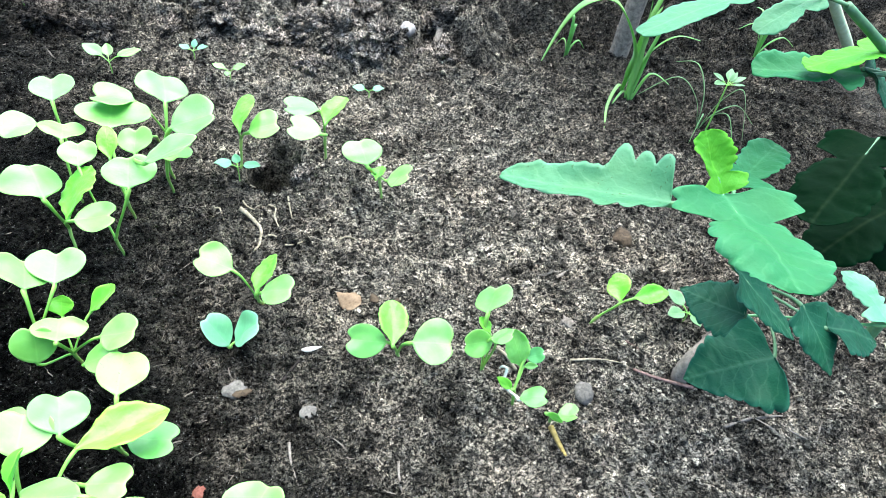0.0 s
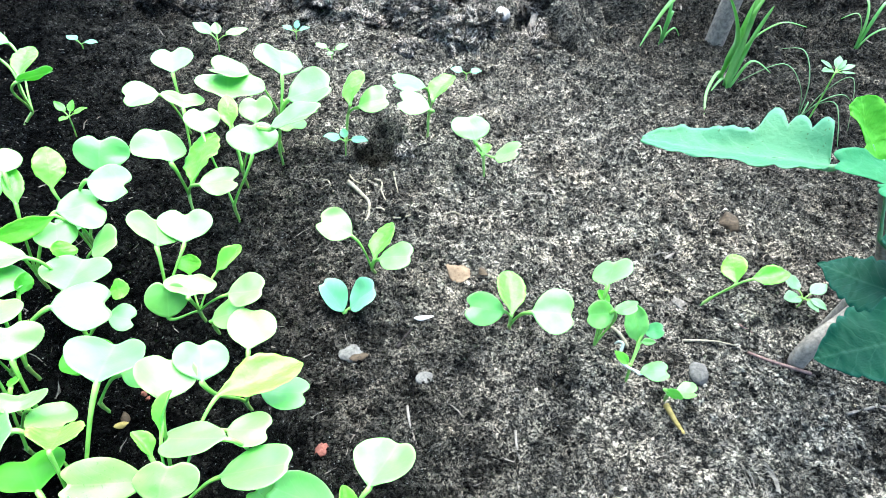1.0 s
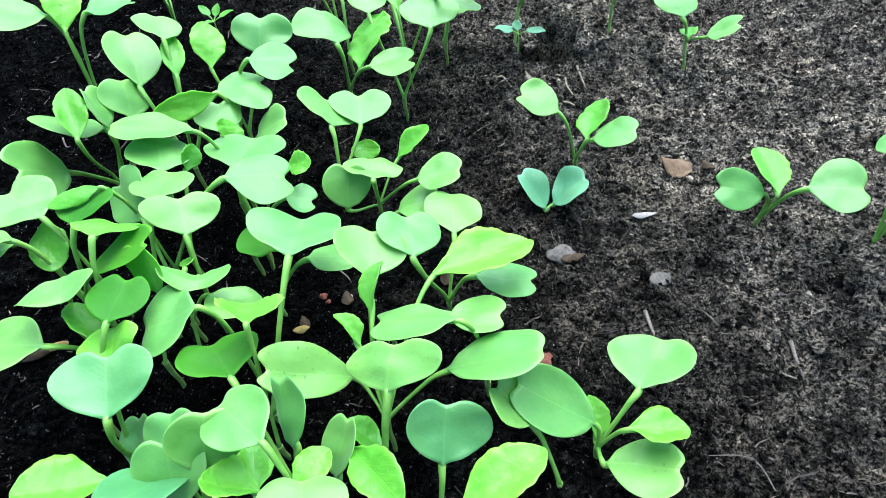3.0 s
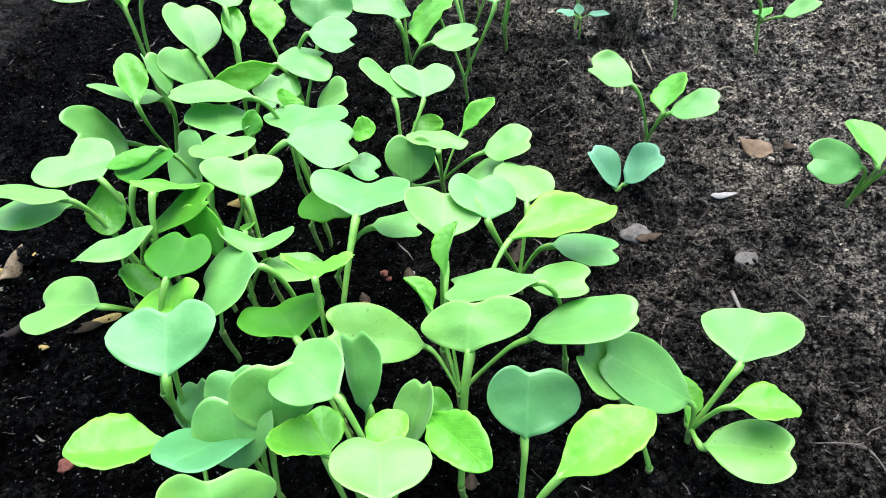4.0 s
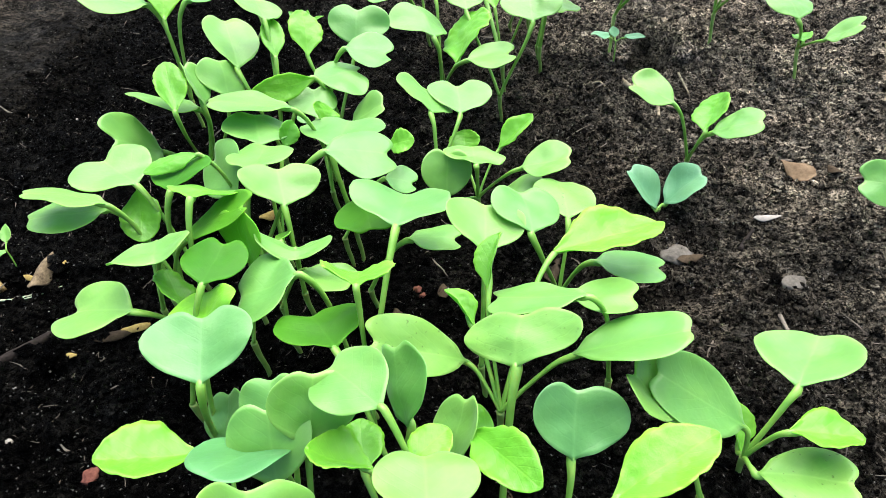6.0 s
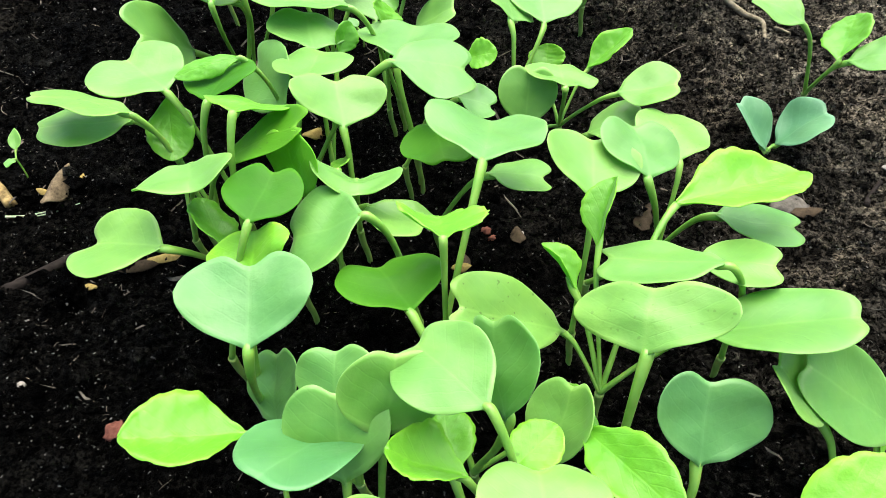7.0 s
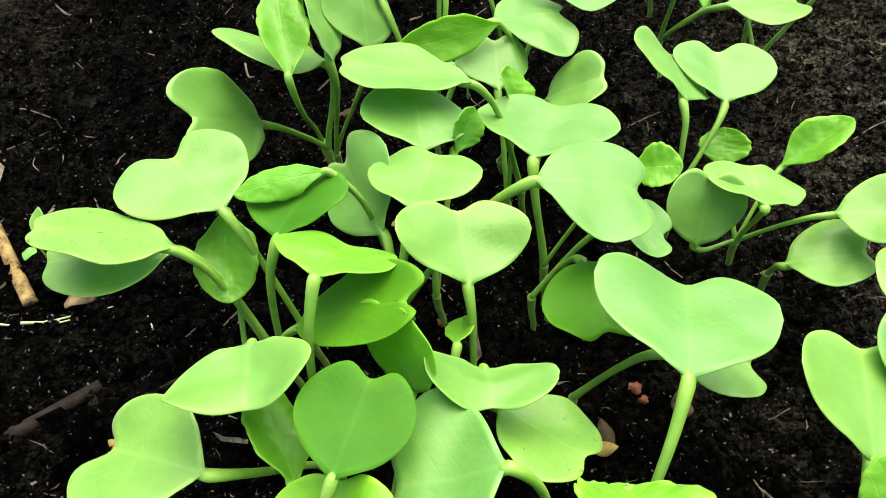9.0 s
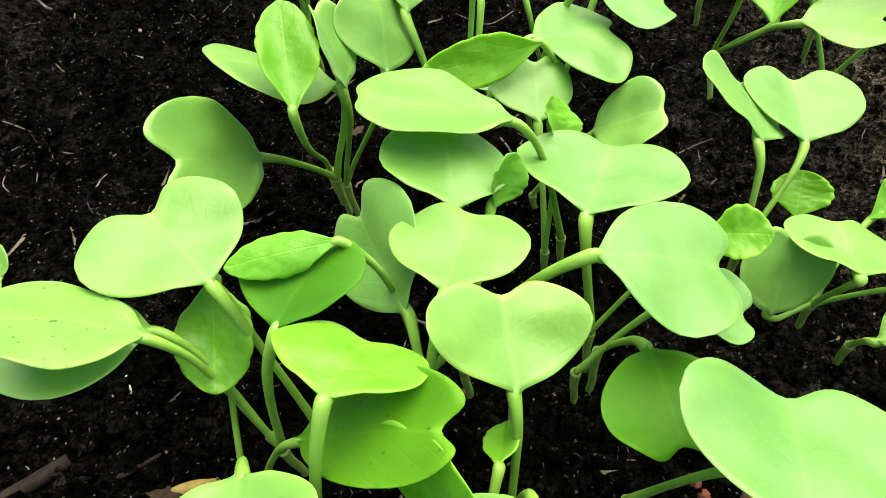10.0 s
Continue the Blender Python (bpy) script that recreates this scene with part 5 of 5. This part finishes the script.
grass_clump(0.2424, 0.602, [
    (0.0075, [(0.2409, 0.610, 0.040), (0.2408, 0.612, 0.075), (0.2466, 0.613, 0.100)]),
    (0.0065, [(0.2417, 0.610, 0.026), (0.2397, 0.612, 0.056), (0.2348, 0.613, 0.105)]),
    (0.0060, [(0.2471, 0.610, 0.034), (0.2516, 0.612, 0.064), (0.2566, 0.614, 0.086)]),
    (0.0036, [(0.2260, 0.598, 0.020), (0.2120, 0.575, 0.010), (0.2060, 0.545, 0.003)]),
    (0.0032, [(0.2330, 0.600, 0.012), (0.2200, 0.585, 0.005)]),
    (0.0034, [(0.2580, 0.611, 0.028), (0.2805, 0.608, 0.020)]),
    (0.0028, [(0.2431, 0.610, 0.033), (0.2538, 0.612, 0.057), (0.2717, 0.612, 0.072), (0.2957, 0.612, 0.070)]),
], "tuft of green grass at the foot of a stick")
grass_clump(0.2400, 0.618, [
    (0.0125, [(0.2380, 0.616, 0.040), (0.2199, 0.614, 0.078), (0.1967, 0.613, 0.101), (0.1732, 0.612, 0.096), (0.1567, 0.611, 0.074), (0.1428, 0.610, 0.031)]),
    (0.0100, [(0.2420, 0.620, 0.045), (0.2440, 0.622, 0.085), (0.2520, 0.624, 0.125)]),
], "arching broad blades of grass beside a stick")
grass_tuft(0.1836, 0.677, [(-30, 0.012, 0.035, 0.004, 0.0), (60, 0.014, 0.020, 0.003, 0.01), (10, 0.01, 0.045, 0.004, 0.0), (-75, 0.02, 0.02, 0.003, 0.01)], "young grass shoot on the bare soil")
grass_tuft(0.312, 0.572, [(40, 0.05, 0.060, 0.0016, 0.01), (75, 0.07, 0.050, 0.0014, 0.03), (150, 0.05, 0.030, 0.0013, 0.02), (-160, 0.055, 0.035, 0.0013, 0.03), (-120, 0.045, 0.055, 0.0013, 0.05), (-90, 0.055, 0.03, 0.0013, 0.02)], "wisp of fine curly pale tendrils on the soil", PALE_LEAF)
grass_tuft(0.420, 0.720, [(20, 0.03, 0.05, 0.004, 0.0), (70, 0.03, 0.04, 0.003, 0.01), (-40, 0.03, 0.05, 0.004, 0.0), (-90, 0.04, 0.03, 0.003, 0.01)], "small green grass tuft at the back")


def lying(name, label, category, points, radius, mat, group="", taper=0.5, lift=0.3, sides=7):
    """A twig, root or straw that lies on the soil along the points (x, y)."""
    x0, y0 = points[0]
    o = Vector((x0, y0, soil_at(x0, y0)))
    line = [Vector((x, y, soil_at(x, y) + radius * lift + 0.0004)) - o for x, y in points]
    ob = new(name, tube(name, line, [radius * (1 - taper * k / (len(line) - 1)) for k in range(len(line))], mat, sides, 6))
    ob.matrix_basis = Matrix.Translation(o)
    return tagged(ob, label, category, group)


def post(x, y, top, radius, mat, label):
    z = soil_at(x, y)
    ob = new("stick", tube("stick", [(0, 0, -0.02), (0.001, 0.001, top[2] * 0.4), (top[0] * 0.7, top[1] * 0.7, top[2] * 0.75), top], [radius * 1.05, radius, radius * 0.97, radius * 0.95], mat, 12, 5))
    ob.matrix_basis = Matrix.Translation((x, y, z))
    return tagged(ob, label, "stick")


post(0.249, 0.696, (0.012, 0.012, 0.16), 0.0105, BARK, "upright grey-brown woody stick set in the soil")
post(0.2135, 0.2600, (0.026, 0.016, 0.050), 0.0060, STAKE, "short thick pale stick leaning under weed leaves")
TWIGS = "twigs and roots on the soil"
lying("twig", "pale thin twig lying on the soil", "twig", [(0.1351, 0.2672), (0.1566, 0.2689), (0.1728, 0.2678)], 0.0010, PALE_ROOT, TWIGS, 0.5, 1.0)
lying("twig", "reddish forked twig lying on the soil", "twig", [(0.1803, 0.2636), (0.1949, 0.255), (0.2206, 0.2514)], 0.0010, RED_TWIG, TWIGS, -0.4, 1.0)
lying("twig", "thin reddish root lying on the soil", "twig", [(0.1787, 0.2877), (0.1949, 0.2743), (0.2038, 0.2584)], 0.0007, RED_TWIG, TWIGS)
lying("twig", "pale dry twig lying on the soil", "twig", [(0.2345, 0.222), (0.2569, 0.2297), (0.2778, 0.2315)], 0.0012, TWIG, TWIGS)
lying("twig", "thin curved root lying on the soil", "twig", [(0.2762, 0.2216), (0.2959, 0.2154), (0.3204, 0.216)], 0.0008, TWIG, TWIGS)
lying("twig", "thin long root lying on the soil", "twig", [(0.3057, 0.2298), (0.2931, 0.2083), (0.2779, 0.1844)], 0.0008, TWIG, TWIGS)
lying("twig", "thick pale dry stalk on the soil", "twig", [(0.0368, 0.6548), (0.043, 0.69), (0.048, 0.7179)], 0.0042, TWIG, TWIGS, 0.2)
lying("twig", "pale dry stalk among clods", "twig", [(-0.0319, 0.6763), (-0.0316, 0.69), (-0.0313, 0.7137)], 0.0026, TWIG, TWIGS, 0.2)
lying("root", "pale curved root lying on the soil", "root", [(-0.1161, 0.3858), (-0.1105, 0.3839), (-0.1026, 0.3766), (-0.0957, 0.3650), (-0.0945, 0.3514), (-0.0953, 0.3397)], 0.0021, PALE_ROOT, TWIGS, 0.65, 1.0)
lying("twig", "split brown stem lying beside a bent seedling", "twig", [(0.0816, 0.2726), (0.0885, 0.2633), (0.0949, 0.2552)], 0.0010, PALE_ROOT, TWIGS, -0.5, 3.0)
for line in ([(-0.1165, 0.3988), (-0.1125, 0.3940), (-0.1070, 0.3908)], [(-0.1044, 0.3937), (-0.0981, 0.3958), (-0.0894, 0.3916), (-0.0879, 0.3802), (-0.0833, 0.3707)], [(-0.0816, 0.4052), (-0.0786, 0.3942), (-0.0751, 0.3830)], [(-0.0754, 0.3511), (-0.0694, 0.3535), (-0.0624, 0.3555)], [(-0.1357, 0.3853), (-0.1310, 0.3840), (-0.1247, 0.3709)], [(-0.0361, 0.3638), (-0.0298, 0.3663), (-0.0243, 0.3682)], [(-0.0896, 0.3596), (-0.0856, 0.3613), (-0.0821, 0.3587)]):
    lying("root", "pale dry root thread near a curved root", "root", line, 0.0009, PALE_ROOT, "fine root threads", 0.4, 1.6)
lying("twig", "grey short twig lying on the soil", "twig", [(-0.0481, 0.1923), (-0.045, 0.18), (-0.0392, 0.1681)], 0.0010, TWIG, TWIGS)
lying("twig", "grey thin twig lying on the soil", "twig", [(0.0182, 0.1852), (0.019, 0.176), (0.0213, 0.1678)], 0.0011, TWIG, TWIGS)
lying("twig", "dark bent twig lying on the soil", "twig", [(-0.059, 0.2349), (-0.056, 0.243), (-0.0507, 0.2528)], 0.0014, DARK_TWIG, TWIGS)
lying("straw", "short yellow piece of straw on the soil", "straw", [(0.116, 0.2158), (0.119, 0.205), (0.1218, 0.1939)], 0.0022, STRAW, TWIGS, 0.5)
lying("straw", "yellow-brown broken straw lying on the soil", "straw", [(-0.4874, 0.2082), (-0.4457, 0.1772), (-0.4199, 0.1605), (-0.4003, 0.1483)], 0.0021, OLD_STRAW, TWIGS, -0.2)
lying("root", "thin white root lying on the soil", "root", [(-0.3951, 0.140), (-0.389, 0.144), (-0.3833, 0.1494)], 0.0006, PALE_STEM, TWIGS)
lying("root", "thin white root lying on the soil", "root", [(-0.412, 0.136), (-0.398, 0.139), (-0.386, 0.146)], 0.0005, PALE_STEM, TWIGS)
lying("twig", "dark rotten stick lying on the soil", "twig", [(-0.3959, 0.080), (-0.3759, 0.0996), (-0.368, 0.1137), (-0.3592, 0.132)], 0.0030, DARK_TWIG, TWIGS, 0.3)
lying("root", "fine pale root thread on the soil", "root", [(-0.236, 0.118), (-0.226, 0.116), (-0.217, 0.121), (-0.214, 0.128)], 0.0005, TWIG, TWIGS)
rng = random.Random(11)
for _ in range(46):
    x, y = rng.uniform(-0.46, 0.34), rng.uniform(0.02, 0.70)
    w, length = rng.uniform(0, 6.28), rng.uniform(0.010, 0.030)
    bend = rng.uniform(-0.5, 0.5)
    lying("root", "fine pale thread of dry root on the soil", "root", [(x, y), (x + 0.5 * length * math.cos(w), y + 0.5 * length * math.sin(w)), (x + length * math.cos(w + bend), y + length * math.sin(w + bend))], rng.uniform(0.00022, 0.0005), TWIG, "fine root threads", sides=5)


# ---------------------------------------------------------------- stones, husks and clods
def lump(name, label, category, x, y, size, mat, seed, group="", rough=0.22, sink=0.3, detail=3):
    """An irregular stone or clod half set into the soil; size: three radii in metres."""
    r = random.Random(seed)
    off = Vector((r.uniform(-50, 50), r.uniform(-50, 50), r.uniform(-50, 50)))
    bm = bmesh.new()
    bmesh.ops.create_icosphere(bm, subdivisions=detail, radius=1.0)
    for v in bm.verts:
        n = v.co.normalized()
        k = 1 + rough * noise.noise(n * 1.6 + off) + rough * 0.8 * noise.noise(n * 3.7 + off) + rough * 0.6 * noise.noise(n * 8.5 + off) + rough * 0.35 * noise.noise(n * 17.0 + off)
        v.co = Vector((n.x * size[0] * k, n.y * size[1] * k, n.z * size[2] * k))
    for f in bm.faces:
        f.smooth = True
    me = bpy.data.meshes.new(name)
    bm.to_mesh(me)
    bm.free()
    me.materials.append(mat)
    ob = new(name, me)
    ob.matrix_basis = Matrix.Translation((x, y, soil_at(x, y) + size[2] * (1 - 2 * sink) * 0.8)) @ pose(0, 0, 0, 0, 0, r.uniform(0, 360))
    return tagged(ob, label, category, group)


STONES = "small stones on the soil"
lump("pebble", "grey-brown pebble on the soil", "pebble", 0.1411, 0.2414, (0.0082, 0.0066, 0.005), STONE, 1, STONES, 0.15)
lump("pebble", "pale grey flat pebble on the soil", "pebble", -0.088, 0.2285, (0.0080, 0.0058, 0.0022), STONE, 2, STONES, 0.2)
lump("pebble", "small grey pebble on the soil", "pebble", -0.0397, 0.2126, (0.0058, 0.0046, 0.0022), STONE, 3, STONES, 0.2)
lump("pebble", "whitish stone among the clods", "pebble", 0.0054, 0.6755, (0.0085, 0.0085, 0.008), WHITE_STONE, 4, STONES, 0.2)
lump("pebble", "small white pebble on the dark soil", "pebble", -0.337, 0.0753, (0.0016, 0.0013, 0.0012), WHITE_STONE, 5, STONES, 0.2)
lump("grit", "reddish bit of brick on the soil", "brick grit", -0.2995, 0.0696, (0.0036, 0.003, 0.0022), BRICK_RED, 6, STONES, 0.3)
lump("grit", "small red bit of brick on the soil", "brick grit", -0.2020, 0.183, (0.0020, 0.0016, 0.0018), BRICK_RED, 7, STONES, 0.3)
lump("grit", "red-brown bit of brick on the soil", "brick grit", -0.0940, 0.1612, (0.0042, 0.0036, 0.0028), BRICK_RED, 8, STONES, 0.3)
lump("root_clump", "pale knobbly clump of dry root", "root", 0.1357, 0.2978, (0.0052, 0.0040, 0.0032), TWIG, 9, "", 0.8)
lump("pebble", "brownish stone on the soil", "pebble", 0.1964, 0.3919, (0.010, 0.008, 0.006), HUSK, 10, STONES, 0.3)


def flake(name, label, category, x, y, length, width, turn, mat, seed, arch=0.35, fold=-30, lift=0.0022):
    """A curled dry flake or seed husk lying on the soil."""
    ob = new(name, blade("small_leaf", width, length, fold, arch, 0.1, 0.10, seed, mat, 0.0006))
    ob.matrix_basis = pose(x, y, soil_at(x, y) + lift, 4, 6, turn)
    return tagged(ob, label, category, "dry flakes on the soil")


flake("husk", "tan-brown dry leaf flake on the soil", "dry leaf", -0.014, 0.302, 0.019, 0.017, 75, ORANGE, 1, 0.05, -6, 0.0038)
flake("husk", "pale curled dry flake beside a seedling", "dry leaf", 0.006, 0.300, 0.014, 0.008, -40, HUSK, 2)
flake("husk", "white dry bit of husk on the soil", "dry leaf", -0.0505, 0.2595, 0.014, 0.004, -75, WHITE_STONE, 3, 0.1)
flake("husk", "grey-tan dry seed husk lying on the soil", "seed husk", -0.3834, 0.1490, 0.0240, 0.0092, 9, GREY_HUSK, 4, 0.0, -34, 0.0048)
flake("husk", "tan dry leaf scrap under a seedling", "dry leaf", -0.3345, 0.1265, 0.018, 0.006, -50, HUSK, 5)
flake("husk", "brown broken husk between the stems", "seed husk", -0.1455, 0.198, 0.019, 0.008, -8, HUSK, 6)
flake("husk", "brown dry scrap on the soil", "dry leaf", -0.148, 0.084, 0.012, 0.006, 10, HUSK, 7)
flake("husk", "tan dry flake on the soil", "dry leaf", -0.298, 0.218, 0.014, 0.007, -40, STRAW, 8)
flake("husk", "pale scrap on the soil", "dry leaf", -0.3344, 0.1155, 0.006, 0.003, 80, STRAW, 9)
flake("husk", "tan dry flake among the stems", "dry leaf", -0.208, 0.165, 0.009, 0.005, 30, HUSK, 10)

CLODS = "clods of soil"
rng = random.Random(23)
spots = [(-0.0668, 0.662, 0.027), (-0.0565, 0.627, 0.014), (-0.0176, 0.645, 0.020), (-0.140, 0.636, 0.022), (-0.104, 0.672, 0.019), (-0.195, 0.670, 0.024), (0.030, 0.700, 0.020), (-0.045, 0.705, 0.024)]
while len(spots) < 60:
    x, y = rng.uniform(-0.50, 0.07), rng.uniform(0.60, 0.84)
    spots.append((x, y, rng.uniform(0.007, 0.021)))
for k, (x, y, size) in enumerate(spots):
    lump("soil_clod", "rough crumbly clod of dry soil", "clod", x, y, (size, size * rng.uniform(0.7, 0.95), size * rng.uniform(0.6, 0.8)), CLOD, 40 + k, CLODS, 0.8, 0.42, 5 if k < 14 else 4)
lump("soil_clod", "crumbly clod at the edge of a hollow", "clod", -0.074, 0.434, (0.011, 0.009, 0.007), CLOD, 27, CLODS, 0.45, 0.3, 4)
lump("soil_clod", "crumbly clod at the edge of a hollow", "clod", -0.118, 0.468, (0.010, 0.009, 0.007), CLOD, 28, CLODS, 0.45, 0.3, 4)

# ---------------------------------------------------------------- more litter between the stems
flake("husk", "brown crumpled dry scrap between the stems", "dry leaf", -0.3469, 0.2660, 0.011, 0.007, -30, HUSK, 21, 0.3, -20)
flake("husk", "tan dry scrap among the stems", "dry leaf", -0.2133, 0.1610, 0.008, 0.004, -60, STRAW, 22, 0.2, -12)
flake("husk", "brown dry scrap among the stems", "dry leaf", -0.1904, 0.1788, 0.009, 0.006, 20, HUSK, 23, 0.2, -15)
flake("husk", "tan dry scrap beside a straw", "dry leaf", -0.3870, 0.1570, 0.008, 0.003, 80, STRAW, 24, 0.2, -15)
flake("husk", "tan dry scrap beside a straw", "dry leaf", -0.3774, 0.1642, 0.007, 0.003, 10, STRAW, 25, 0.2, -15)
flake("husk", "pale dry flake near a seedling", "dry leaf", -0.0027, 0.3015, 0.011, 0.007, 20, HUSK, 26, 0.3, -25)
flake("husk", "pale brown flake on the dark soil", "dry leaf", -0.0893, 0.2248, 0.013, 0.008, -80, HUSK, 27, 0.1, -8)
flake("husk", "straw-coloured dry leaf scrap on soil", "dry leaf", -0.3266, 0.1345, 0.015, 0.004, -60, STRAW, 28, 0.2, -20)
lump("grit", "small red bit of brick on the soil", "brick grit", -0.2053, 0.1855, (0.0022, 0.0018, 0.0016), BRICK_RED, 31, STONES, 0.3)
lump("grit", "small red bit of brick on the soil", "brick grit", -0.2674, 0.1858, (0.0014, 0.0012, 0.0011), BRICK_RED, 32, STONES, 0.3)
lump("pebble", "tiny white pebble on the dark soil", "pebble", -0.1912, 0.1860, (0.0009, 0.0011, 0.0008), WHITE_STONE, 33, STONES, 0.2)
lump("pebble", "tiny white pebble on the dark soil", "pebble", -0.4681, 0.3042, (0.0010, 0.0008, 0.0008), WHITE_STONE, 34, STONES, 0.2)
lump("soil_clod", "small dark clod beside a seedling", "clod", -0.3488, 0.1162, (0.0080, 0.0060, 0.0045), CRUMB, 35, CLODS, 0.45, 0.35, 4)
lying("root", "fine white root thread on the dark soil", "root", [(-0.3883, 0.1422), (-0.3816, 0.1492), (-0.3733, 0.1570)], 0.0004, PALE_STEM, "fine root threads", sides=6)
lying("root", "fine white root thread on the dark soil", "root", [(-0.3590, 0.1572), (-0.3549, 0.1541), (-0.3522, 0.1513)], 0.0004, PALE_STEM, "fine root threads", sides=6)
lying("root", "curled dry root on the soil", "root", [(-0.4011, 0.2877), (-0.3957, 0.2812), (-0.3927, 0.2831), (-0.3915, 0.2861)], 0.0006, TWIG, "fine root threads", sides=6)
lying("root", "fine pale root curled on the soil", "root", [(-0.3294, 0.1632), (-0.3299, 0.1662), (-0.3280, 0.1673), (-0.3250, 0.1655)], 0.0005, TWIG, "fine root threads", sides=6)
lying("root", "thin pale root thread on the soil", "root", [(-0.1614, 0.3835), (-0.1472, 0.3844), (-0.1370, 0.3701)], 0.0004, TWIG, "fine root threads", sides=6)
lying("root", "thin pale root thread on the soil", "root", [(-0.2299, 0.3011), (-0.2242, 0.3075), (-0.2190, 0.3104)], 0.0003, TWIG, "fine root threads", sides=6)
lying("root", "thin pale root thread on the soil", "root", [(-0.1472, 0.3149), (-0.1400, 0.3243), (-0.1331, 0.3302)], 0.0004, TWIG, "fine root threads", sides=6)
lying("root", "thin pale root thread on the soil", "root", [(-0.4844, 0.2229), (-0.4751, 0.2280), (-0.4622, 0.2308)], 0.0004, TWIG, "fine root threads", sides=6)
lying("root", "thin pale root thread on the soil", "root", [(-0.4724, 0.2103), (-0.4664, 0.2169), (-0.4598, 0.2222)], 0.0004, TWIG, "fine root threads", sides=6)
lying("root", "short dark root on the soil", "root", [(-0.3444, 0.1308), (-0.3399, 0.1361), (-0.3363, 0.1429)], 0.001, DARK_TWIG, "fine root threads", sides=6)
lying("root", "thin brown root on the soil", "root", [(0.2369, 0.2234), (0.2525, 0.2286), (0.2778, 0.2315)], 0.0009, TWIG, "fine root threads", sides=6)
